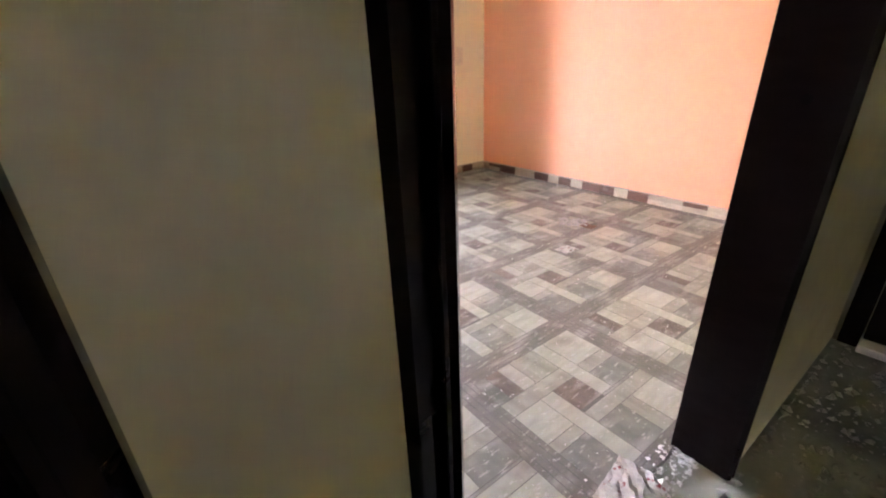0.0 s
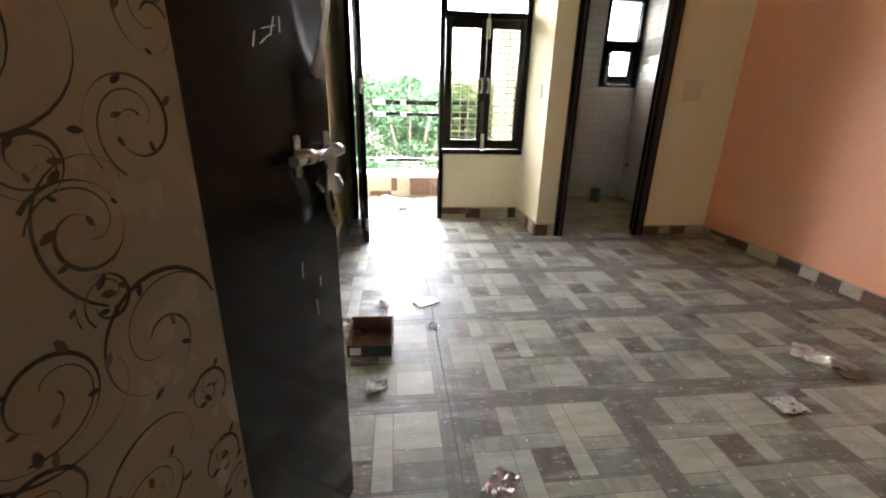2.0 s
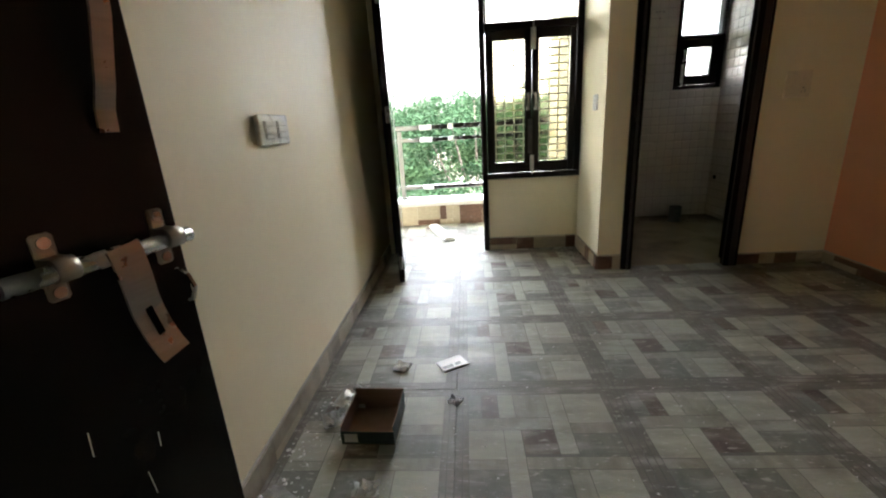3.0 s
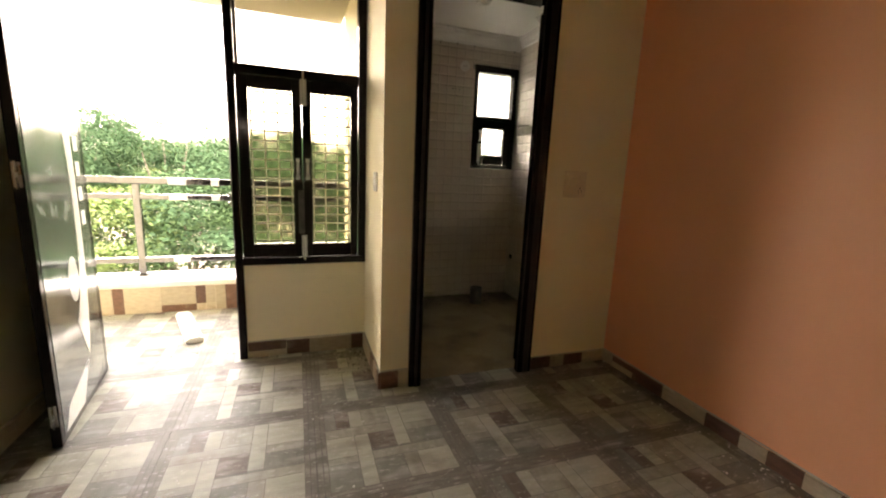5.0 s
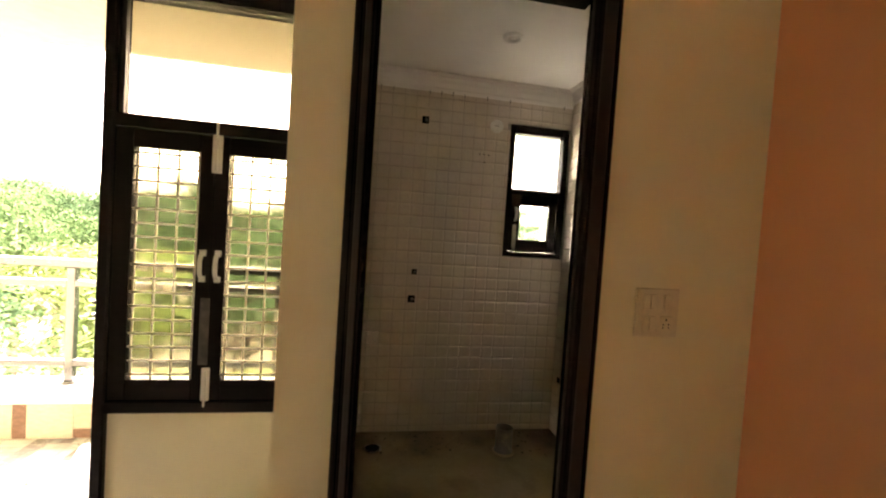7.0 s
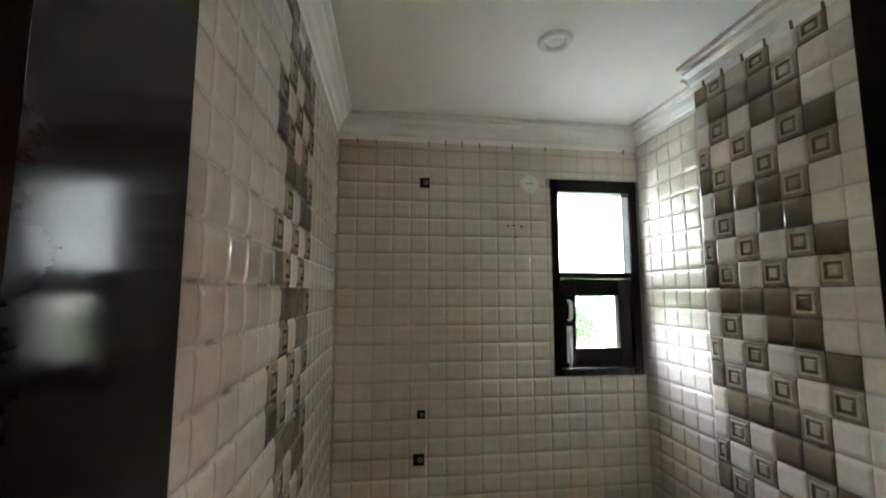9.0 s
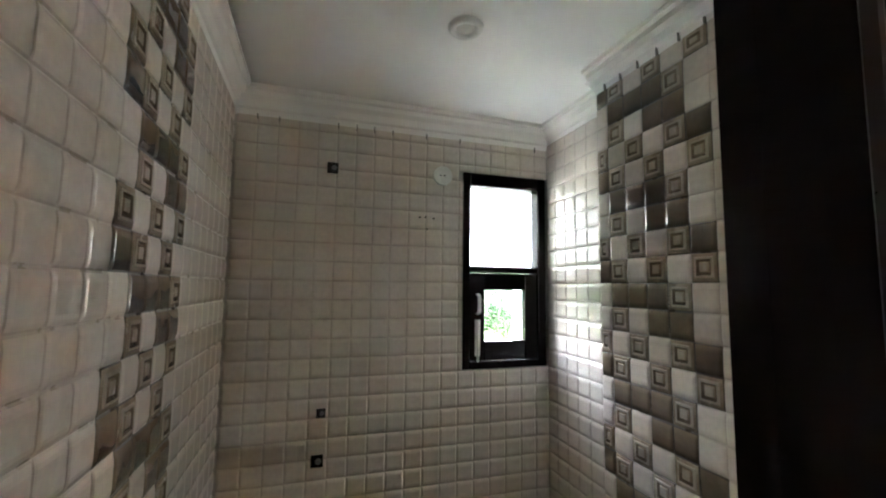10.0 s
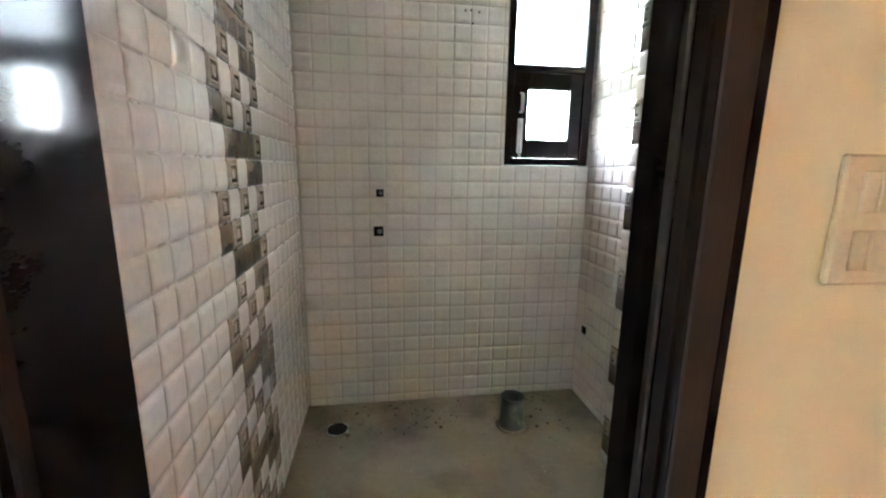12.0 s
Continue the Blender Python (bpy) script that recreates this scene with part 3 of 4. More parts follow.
on_face(outer + inner, 0, bd, "inlay", INLAY, "large white crescent inlay", 0.0014)
on_face([(0.36 + 0.06 * math.cos(a), 0.62 + 0.105 * math.sin(a)) for a in np.linspace(0, 2 * math.pi, 28, endpoint=False)], 0, bd, "inlay", INLAY, "white oval inlay", 0.0014)
on_face([(0.30, 0.20), (0.42, 0.035), (0.66, 0.035), (0.60, 0.12)], 0, bd, "inlay", INLAY, "white corner inlay", 0.0014)
for z in (0.14, 1.10, 1.75):
    b = part("tower_bolt", boxes((-0.030, -0.006, 0.715, 0.720, z - 0.045, z + 0.045), bevel=0.001), BRUSHED, bd, "steel edge fitting")
    part("rod", rod(bmesh.new(), (-0.018, 0.724, z - 0.05), (-0.018, 0.724, z + 0.05), 0.005, 8), STEEL, b)


# ---- entry door leaf ----
ed = thing("entry_door", pose(1.486, 1.440, 0.008, 0, 0, math.degrees(math.atan2(0.9662, 0.2577))), "open dark brown entry door with a cream floral panel", "door")
LW = 0.852
part("leaf", boxes((0, LW, 0, 0.036, 0, 2.05), bevel=0.002), LEAFWOOD, ed)
# the local -y face looks to the room's middle
part("floral_panel", boxes((0.175, 0.465, -0.0015, -0.0002, 0.002, 2.048)), FLORAL, ed, "cream laminate panel printed with scrolls")


def spiral(cx, cz, r, turns, start, way, w):
    pts = []
    k = int(26 * turns) + 6
    for i in range(k + 1):
        f = i / k
        a = start + way * f * turns * 2 * math.pi
        q = r * (1 - 0.82 * f)
        pts.append((cx + q * math.cos(a), cz + q * math.sin(a), w * (1 - 0.55 * f)))
    return pts


def ribbon(bm, pts, y, mi=0):
    prev = None
    for i, (x, z, w) in enumerate(pts):
        a, b2 = pts[max(i - 1, 0)], pts[min(i + 1, len(pts) - 1)]
        d = Vector((b2[0] - a[0], b2[1] - a[1])).normalized()
        if not (0.178 < x < 0.462 and 0.01 < z < 2.04):
            prev = None
            continue
        now = [bm.verts.new((x - d.y * w / 2, y, z + d.x * w / 2)), bm.verts.new((x + d.y * w / 2, y, z - d.x * w / 2))]
        if prev:
            bm.faces.new((prev[0], prev[1], now[1], now[0])).material_index = mi
        prev = now


def leaflet(bm, x, z, a, size, y, mi):
    if not (0.185 < x < 0.455):
        return
    c, s = math.cos(a), math.sin(a)
    shape = [(0, 0), (0.22, 0.20), (0.6, 0.24), (0.92, 0.12), (1, 0), (0.85, -0.16), (0.5, -0.25), (0.18, -0.16)]
    bm.faces.new([bm.verts.new((x + size * (u * c - v * s), y, z + size * (u * s + v * c))) for u, v in shape]).material_index = mi


bm = bmesh.new()
rng = random.Random(5)
for row in range(7):
    z0 = 0.06 + row * 0.30
    big = (0.255 if row % 2 else 0.375, z0 + 0.10, 0.082)
    for cx, cz, r, way in (big + (1,), (0.40 if row % 2 else 0.235, z0 + 0.02, 0.05, -1), (0.42 if row % 2 else 0.22, z0 + 0.19, 0.036, 1), (0.325, z0 + 0.235, 0.045, -1), (0.30 if row % 2 else 0.42, z0 + 0.0, 0.032, 1),
                           (0.21 if row % 2 else 0.33, z0 + 0.17, 0.028, -1), (0.44 if row % 2 else 0.26, z0 + 0.115, 0.05, 1)):
        st = rng.uniform(0, 6.28)
        sp = [(x, z, w * (0.55 + 0.5 * math.sin(0.22 * i + st))) for i, (x, z, w) in enumerate(spiral(cx, cz, r * 1.12, 1.45, st, way, 0.0055))]
        ribbon(bm, sp, -0.0021)
        ribbon(bm, spiral(cx + 0.004, cz + 0.003, r * 1.07, 0.7, st + 0.4, way, 0.002), -0.0019)
        for j in range(6):
            x, z, w = sp[int(len(sp) * (0.08 + 0.15 * j))]
            leaflet(bm, x, z, rng.uniform(0, 6.28), rng.uniform(0.008, 0.017), -0.0023, j % 3 == 2)
    for cx, cz, r, st, way in ((0.30, z0 + 0.12, 0.135, 0.6 + row, 1), (0.36, z0 + 0.26, 0.10, 2.4 + row, -1)):
        ribbon(bm, [(x, z, w * (0.6 + 0.4 * math.sin(0.3 * i))) for i, (x, z, w) in enumerate(spiral(cx, cz, r, 0.55, st, way, 0.0042))], -0.0020)
part("floral_print", bm, [PRINT, PRINTRED], ed, "dark curling scroll print with small leaves")

bolt = part("slide_bolt", rod(bmesh.new(), (0.655, -0.022, 0.913), (0.848, -0.022, 0.913), 0.0095, 16), STEEL, ed, "polished steel slide bolt")
for u in (0.706, 0.824):
    bm = boxes((u - 0.010, u + 0.010, -0.004, -0.0003, 0.880, 0.950), bevel=0.003)
    rod(bm, (u - 0.010, -0.022, 0.915), (u + 0.010, -0.022, 0.915), 0.0125, 16)
    box(bm, u - 0.010, u + 0.010, -0.022, -0.003, 0.9035, 0.9265)
    part("clamp", bm, BRUSHED, bolt)
    for z in (0.889, 0.941):
        part("screw", rod(bmesh.new(), (u, -0.0065, z), (u, -0.003, z), 0.0062, 10), STEEL, bolt)
bm = strip(bmesh.new(), [(0.757, -0.034, 0.924), (0.758, -0.037, 0.912), (0.761, -0.036, 0.885), (0.766, -0.030, 0.855), (0.770, -0.026, 0.840)], 0.036, 0.003, (0.98, 0, 0.18))
strip(bm, [(0.770, -0.026, 0.840), (0.776, -0.026, 0.812), (0.781, -0.030, 0.790), (0.784, -0.034, 0.778)], 0.036, 0.003, (0.98, 0, 0.18))
part("hasp", bm, BRUSHED, bolt, "hanging steel hasp plate")
part("slot", strip(bmesh.new(), [(0.769, -0.0287, 0.846), (0.777, -0.0287, 0.808)], 0.008, 0.002, (0.98, 0, 0.18)), BLACK, bolt, "dark key slot")
part("staple", strip(bmesh.new(), [(0.834, -0.002, 0.868), (0.834, -0.02, 0.862), (0.834, -0.028, 0.845), (0.834, -0.02, 0.828), (0.834, -0.002, 0.822)], 0.004, 0.004, (1, 0, 0)), STEEL, bolt)
pull = part("pull_handle", strip(bmesh.new(), [(0.798, -0.003, 1.042), (0.798, -0.006, 1.066), (0.799, -0.015, 1.09), (0.804, -0.030, 1.16), (0.806, -0.036, 1.235), (0.804, -0.030, 1.31), (0.799, -0.015, 1.38), (0.798, -0.006, 1.404), (0.798, -0.003, 1.428)], 0.021, 0.0035, (1, 0, 0)),
            BRUSHED, ed, "bowed flat steel pull handle")
for u, z, a, n_ in ((0.614, 1.072, 1.2, 0.022), (0.632, 1.078, 0.5, 0.03), (0.640, 1.098, 0.25, 0.04), (0.662, 1.092, 1.1, 0.03), (0.690, 1.10, 1.5, 0.022), (0.687, 0.70, 1.5, 0.03), (0.735, 0.60, 1.65, 0.035), (0.755, 0.655, 1.5, 0.02), (0.13, 1.10, 2.3, 0.06), (0.68, 1.30, 0.7, 0.05)):
    part("scratch", strip(bmesh.new(), [(u, -0.0006, z), (u + n_ * math.cos(a), -0.0006, z + n_ * math.sin(a))], 0.0013, 0.0008, (0, 1, 0)), GRILLE, ed, "pale scratch")
for z in (0.30, 1.55, 1.88):
    part("hinge", rod(bmesh.new(), (-0.007, 0.038, z - 0.05), (-0.007, 0.038, z + 0.05), 0.006, 10), STEEL, ed)


# ---- bathroom window ----
w = thing("window_1", pose(4.108, 6.15, 1.214), "dark wooden bathroom window, fixed pane over a small sash", "window", kind="structure")
W_, H_ = 0.436, 0.92
part("frame", boxes((0.001, 0.035, 0, 0.09, 0.001, H_ - 0.001), (W_ - 0.045, W_ - 0.001, 0, 0.09, 0.001, H_ - 0.001), (0.035, W_ - 0.045, 0.001, 0.089, 0.001, 0.035), (0.035, W_ - 0.045, 0.001, 0.089, H_ - 0.062, H_ - 0.001),
                    (0.035, W_ - 0.045, 0.001, 0.089, 0.445, 0.475), bevel=0.003), DARKWOOD, w)
part("pane", boxes((0.036, W_ - 0.046, 0.06, 0.064, 0.476, H_ - 0.063)), FROSTED, w, "frosted upper pane")
sash = part("sash", boxes((0.036, 0.112, 0.012, 0.05, 0.036, 0.444), (W_ - 0.11, W_ - 0.046, 0.012, 0.05, 0.036, 0.444), (0.112, W_ - 0.11, 0.013, 0.049, 0.036, 0.125), (0.112, W_ - 0.11, 0.013, 0.049, 0.364, 0.444), bevel=0.003), DARKWOOD, w, "dark wooden sash")
pane("pane", boxes((0.113, W_ - 0.111, 0.034, 0.038, 0.126, 0.363)), CLEAR, sash)
part("liner", boxes((W_ - 0.1095, W_ - 0.100, 0.0505, 0.148, 0.118, 0.372)), COPING, sash, "pale liner board beside the sash opening")
hnd = part("handle", strip(bmesh.new(), [(0.075, 0.010, 0.345), (0.075, -0.012, 0.335), (0.075, -0.016, 0.30), (0.075, -0.012, 0.262), (0.075, 0.010, 0.252)], 0.016, 0.004, (1, 0, 0)), SATIN, w, "chrome pull handle")
tb = part("tower_bolt", boxes((0.062, 0.088, 0.006, 0.011, 0.06, 0.225), bevel=0.001), SATIN, w, "steel tower bolt")
part("rod", rod(bmesh.new(), (0.075, 0.002, 0.035), (0.075, 0.002, 0.22), 0.005, 8), SATIN, tb)

# ---- balcony rail ----
rail = thing("balcony_railing", pose(0, 6.30, 0.25), "polished steel balcony railing with strips of white film", "railing")
for x in (0.15, 1.381, 2.61):
    p = part("post", boxes((x - 0.024, x + 0.024, -0.024, 0.024, 0, 0.73), bevel=0.004), RAILSTEEL, rail)
    part("base_flange", rod(bmesh.new(), (x, 0, 0.0), (x, 0, 0.018), 0.048, 16, 0.038), RAILSTEEL, p)
for z, r in ((0.755, 0.025), (0.63, 0.020), (0.127, 0.020)):
    q = part("rail", boxes((-0.60, 2.96, -r, r, z - r, z + r), bevel=0.004), RAILSTEEL, rail)
    for a, c in ((1.60, 1.73), (1.90, 1.96)) if z > 0.2 else ((1.60, 1.72), (0.86, 0.99)):
        part("film", boxes((a, c, -r - 0.0015, r + 0.0015, z - r - 0.0015, z + r + 0.0015), bevel=0.004), STEELFILM, q, "white protective film")


# ---- switches and small fixtures ----
def switch_plate(name, m, w, h, material, label, rows, inner_material):
    s = thing(name, m, label, "switch plate")
    part("plate", boxes((-w / 2, w / 2, -0.0095, 0, -h / 2, h / 2), bevel=0.003), material, s)
    for z, items in rows:
        for x, kind in items:
            r = part("rocker" if kind == "r" else "socket", boxes((x - 0.0105, x + 0.0105, -0.013, -0.0085, z - 0.024, z + 0.024) if kind == "r" else (x - 0.022, x + 0.022, -0.0115, -0.0085, z - 0.024, z + 0.024), bevel=0.0015), inner_material, s)
            if kind == "s":
                for hx, hz, hr in ((0, 0.012, 0.0035), (-0.009, -0.002, 0.0025), (0.009, -0.002, 0.0025), (-0.010, -0.012, 0.0025), (0.010, -0.012, 0.0025)):
                    part("pin_hole", rod(bmesh.new(), (x + hx, -0.0118, z + hz), (x + hx, -0.0110, z + hz), hr, 8), BLACK, r)
    return s


s = thing("switch_plate", pose(1.4105, 3.215, 1.05, 0, 0, 90), "thick white modular switch plate on the cream wall", "switch plate")
part("back_box", boxes((-0.108, 0.108, -0.012, 0, -0.046, 0.046), bevel=0.003), PLASTIC, s)
part("plate", boxes((-0.113, 0.113, -0.020, -0.012, -0.05, 0.05), bevel=0.004), PLASTIC, s, "white raised cover plate")
for x in (-0.048, 0.048):
    module = part("module", boxes((x - 0.036, x + 0.036, -0.0235, -0.0195, -0.031, 0.031), bevel=0.002), PLASTIC, s)
    for z in (-0.020, 0.0, 0.020):
        part("rocker", boxes((x - 0.031, x + 0.031, -0.0265, -0.023, z - 0.008, z + 0.008), bevel=0.0015), PLASTIC, module)
switch_plate("switch_socket_plate", pose(4.09, 4.5318, 1.137), 0.15, 0.152, PAINTED, "switch and socket plate painted over in cream", [(0.034, [(-0.04, "r"), (-0.016, "r"), (0.03, "r")]), (-0.034, [(-0.04, "r"), (-0.016, "r"), (0.032, "s")])], PAINTED)
switch_plate("switch_plate", pose(2.9615, 4.72, 1.11, 0, 0, -90), 0.085, 0.10, PLASTIC, "small white switch plate on the corner wall", [(0.0, [(-0.014, "r"), (0.012, "r")])], PLASTIC)

lamp = thing("downlight", pose(3.866, 5.495, 2.395), "unlit round white ceiling downlight", "ceiling lamp")
bm = bmesh.new()
k = 32
prof = ((0.030, -0.004), (0.035, -0.012), (0.047, -0.014), (0.054, -0.008), (0.056, 0.0))
rings = [[bm.verts.new((r * math.cos(2 * math.pi * i / k), r * math.sin(2 * math.pi * i / k), z)) for i in range(k)] for r, z in prof]
for a, c in zip(rings, rings[1:]):
    for i in range(k):
        bm.faces.new((a[i], a[(i + 1) % k], c[(i + 1) % k], c[i])).smooth = True
part("ring", bm, PLASTIC, lamp, "white plastic ring")
part("diffuser", rod(bmesh.new(), (0, 0, -0.004), (0, 0, 0), 0.031, 28), DIFFUSER, lamp, "dull diffuser")

disc = thing("cover_disc", pose(4.002, 6.152, 2.103), "round white cover disc with screw holes", "cover plate")
part("disc", rod(bmesh.new(), (0, -0.010, 0), (0, 0.004, 0), 0.045, 28), PLASTIC, disc)
for x in (-0.012, 0.006):
    part("screw_hole", rod(bmesh.new(), (x, -0.0112, 0), (x, -0.0095, 0), 0.004, 8), BLACK, disc)
for x, z, sz in ((3.508, 2.093, 0.023), (3.496, 1.073, 0.018), (3.487, 0.887, 0.024)):
    o = thing("wall_outlet", pose(x, 6.149, z), "dark square pipe outlet cut in the tiles", "pipe outlet", "pipe outlets in the back wall")
    part("cut_edge", boxes((-sz, sz, -0.001, 0.006, -sz, sz)), BLACK, o)
    part("pipe_end", rod(bmesh.new(), (sz * 0.25, -0.004, 0), (sz * 0.25, 0.002, 0), sz * 0.5, 12), PVC, o, "grey pipe end")
o = thing("wall_outlet", pose(4.5475, 6.056, 0.366, 0, 0, -90), "dark pipe outlet low in the side wall", "pipe outlet", "pipe outlets in the back wall")
part("cut_edge", boxes((-0.018, 0.018, -0.001, 0.006, -0.018, 0.018)), BLACK, o)
for x, z in ((3.895, 1.903), (3.922, 1.905), (3.93, 1.85), (3.96, 1.90)):
    solid("screw_hole", rod(bmesh.new(), (x, 6.144, z), (x, 6.156, z), 0.0038, 8), BLACK, "small dark drill hole in the tiles", "drill hole", group="drill holes")

pipe = thing("soil_pipe", pose(4.113, 5.873, -0.032), "grey plastic soil pipe stub standing on the bathroom floor", "pipe")
bm = bmesh.new()
prof = ((0.060, 0.0), (0.060, 0.015), (0.055, 0.02), (0.055, 0.150), (0.057, 0.156), (0.052, 0.158), (0.050, 0.13), (0.050, 0.002))
rings = [[bm.verts.new((r * math.cos(2 * math.pi * i / 24), r * math.sin(2 * math.pi * i / 24), z)) for i in range(24)] for r, z in prof]
for a, c in zip(rings, rings[1:]):
    for i in range(24):
        bm.faces.new((a[i], a[(i + 1) % 24], c[(i + 1) % 24], c[i])).smooth = True
part("tube", bm, PVC, pipe)
part("cement_collar", rod(bmesh.new(), (0, 0, 0), (0, 0, 0.008), 0.074, 20, 0.062), SCREED, pipe, "rough cement collar")
part("dark_inside", rod(bmesh.new(), (0, 0, 0.002), (0, 0, 0.02), 0.0495, 20), BLACK, pipe)
drain = thing("floor_drain", pose(3.281, 5.943, -0.032), "open floor drain with a steel rim", "drain")
part("rim", rod(bmesh.new(), (0, 0, 0), (0, 0, 0.004), 0.058, 24, 0.052), STEEL, drain, "steel rim")
part("opening", rod(bmesh.new(), (0, 0, 0.003), (0, 0, 0.0048), 0.046, 24), BLACK, drain)


# ---- loose things on the floor ----
bx = thing("open_box", pose(1.62, 2.90, 0.0, 0, 0, -2), "empty open cardboard shoe box, dark green outside", "cardboard box")
t = 0.004
part("bottom", boxes((0, 0.185, 0, 0.20, 0.001, t)), CARD_IN, bx)
for r in ((0, 0.185, 0, t, t, 0.055), (0, 0.185, 0.20 - t, 0.20, t, 0.085), (0, t, t, 0.20 - t, t, 0.07), (0.185 - t, 0.185, t, 0.20 - t, t, 0.075)):
    bm = boxes(r)
    bm.faces.ensure_lookup_table()
    cx, cy = 0.0925, 0.10
    for f in bm.faces:
        c = f.calc_center_median()
        f.normal_update()
        f.material_index = 0 if (c.x - cx) * f.normal.x + (c.y - cy) * f.normal.y > 0.01 else 1
    part("side", bm, [CARD_OUT, CARD_IN], bx, "dark printed card side")
part("sticker", boxes((0.012, 0.058, -0.0012, -0.0002, 0.012, 0.045)), PAPER, bx, "small white label")


def crumple(name, x, y, size, material, label, category, seed, height=0.4, aspect=1.0):
    """A crumpled scrap: an uneven folded sheet lying on the floor."""
    rng = random.Random(seed)
    bm = bmesh.new()
    bmesh.ops.create_grid(bm, x_segments=9, y_segments=9, size=0.5)
    for v in bm.verts:
        n = noise.noise(Vector((v.co.x * 4 + seed, v.co.y * 4, seed * 1.7)))
        v.co.x = (v.co.x + 0.10 * noise.noise(Vector((v.co.y * 5, seed, 2)))) * size * aspect
        v.co.y = (v.co.y + 0.10 * noise.noise(Vector((v.co.x * 5, seed, 7)))) * size
        v.co.z = abs(n) * size * height + rng.random() * size * 0.06 + 0.0025
    bmesh.ops.solidify(bm, geom=bm.faces[:], thickness=0.0015)
    return solid(name, bm, material, label, category, m=pose(x, y, 0.0, 0, 0, rng.uniform(0, 360)))


pp = solid("paper", boxes((-0.065, 0.065, -0.045, 0.045, 0.001, 0.003), (-0.06, 0.05, -0.043, 0.04, 0.0032, 0.006), bevel=0.0008), PAPER, "folded white paper lying on the tile floor", "paper", m=pose(1.985, 3.385, 0, 0, 0, 32))
for dx, w_ in ((-0.03, 0.05), (0.02, 0.03)):
    part("printed_bar", boxes((dx - w_ / 2, dx + w_ / 2, -0.028, -0.008, 0.0061, 0.0064)), PVC, pp, "grey printed block")
crumple("snack_packet", 2.116, 2.24, 0.076, FOIL, "crumpled red and silver snack packet on the floor", "packet", 3, 0.16, 1.3)
crumple("snack_packet", 2.10, 1.40, 0.13, CLEARPACK, "clear packet with red print lying in the entry doorway", "packet", 9, 0.12, 1.3)
crumple("plastic_wrap", 1.60, 3.14, 0.13, WRAP, "crumpled clear plastic wrap beside the box", "plastic wrap", 5, 0.3)
crumple("plastic_wrap", 1.76, 3.36, 0.07, WRAP, "small crumpled clear plastic scrap", "plastic wrap", 6, 0.3)
crumple("plastic_wrap", 2.005, 3.12, 0.05, WRAP, "tiny crumpled plastic scrap on the floor", "plastic wrap", 7, 0.4)
crumple("plastic_wrap", 1.75, 2.70, 0.08, WRAP, "clear plastic scrap in front of the box", "plastic wrap", 8, 0.3)
crumple("plastic_wrap", 3.645, 2.735, 0.13, WRAP, "crumpled clear plastic wrap on the floor", "plastic wrap", 11, 0.22, 1.4)
crumple("snack_packet", 3.233, 2.47, 0.085, CLEARPACK, "flattened silver packet on the floor", "packet", 12, 0.2, 1.3)
crumple("snack_packet", 3.665, 2.63, 0.07, CARD_IN, "flattened brown packet on the floor", "packet", 14, 0.2, 1.6)
crumple("plastic_wrap", 1.50, 2.66, 0.09, WRAP, "torn clear plastic by the skirting", "plastic wrap", 18, 0.25, 1.5)
crumple("plastic_wrap", 1.56, 3.02, 0.09, WRAP, "loose clear plastic by the wall", "plastic wrap", 15, 0.3)

fp = solid("foam_strip", boxes((-0.05, 0.05, -0.29, 0.29, 0.001, 0.028), (-0.036, 0.036, -0.288, 0.292, 0.0285, 0.040), bevel=0.003), FOAM, "white foam packing strip on the balcony floor", "packing strip", m=pose(1.81, 5.67, 0, 0, 0, 19))


def rubble(name, label, n, area, low, high, material, seed, z=0.0):
    """Loose crumbs as one heap of uneven small stones."""
    rng = random.Random(seed)
    verts, faces = [], []
    for _ in range(n):
        x, y = area(rng)
        r = low * (high / low) ** (rng.random() ** 2.2)
        k = len(verts)
        a0 = rng.uniform(0, 6.28)
        for j in range(4):
            a = a0 + j * 1.57 + rng.uniform(-0.4, 0.4)
            q = r * rng.uniform(0.6, 1.2)
            verts.append((x + q * math.cos(a), y + q * math.sin(a), z + 0.0003))
        verts.append((x + rng.uniform(-0.3, 0.3) * r, y + rng.uniform(-0.3, 0.3) * r, z + r * rng.uniform(0.4, 0.9)))
        faces += [(k, k + 1, k + 4), (k + 1, k + 2, k + 4), (k + 2, k + 3, k + 4), (k + 3, k, k + 4)]
    me = bpy.data.meshes.new(name)
    me.from_pydata(verts, [], faces)
    me.materials.append(material)
    return tagged(new(name, me), label, "debris", kind="stuff")


rubble("plaster_debris", "broken plaster lumps and crumbs on the hall floor", 900, lambda r: (r.gauss(2.85, 0.32), min(1.255, 1.02 + r.gauss(0, 0.2))), 0.003, 0.022, RUBBLE, 3, -0.012)
rubble("plaster_crumbs", "white plaster crumbs in the entry doorway", 260, lambda r: (2.0 + 0.33 * r.random() ** 0.5, 1.33 + 0.1 * r.random()), 0.002, 0.012, PAPER, 4, -0.002)
rubble("floor_crumbs", "scattered white crumbs and grit on the tile floor", 1000, lambda r: (r.uniform(1.45, 4.4), 1.45 + 3.0 * r.random() ** 1.3), 0.0012, 0.006, PAPER, 5)
rubble("corner_grit", "dark grit and crumbs under the window", 160, lambda r: (2.95 - abs(r.gauss(0, 0.16)), 5.07 - abs(r.gauss(0, 0.07))), 0.002, 0.011, RUBBLE, 6)
rubble("corner_dirt", "dark dirt crumbs by the corner wall and window", 150, lambda r: (2.95 - abs(r.gauss(0, 0.10)), 5.07 - abs(r.gauss(0, 0.20))), 0.002, 0.010, BARK, 16)
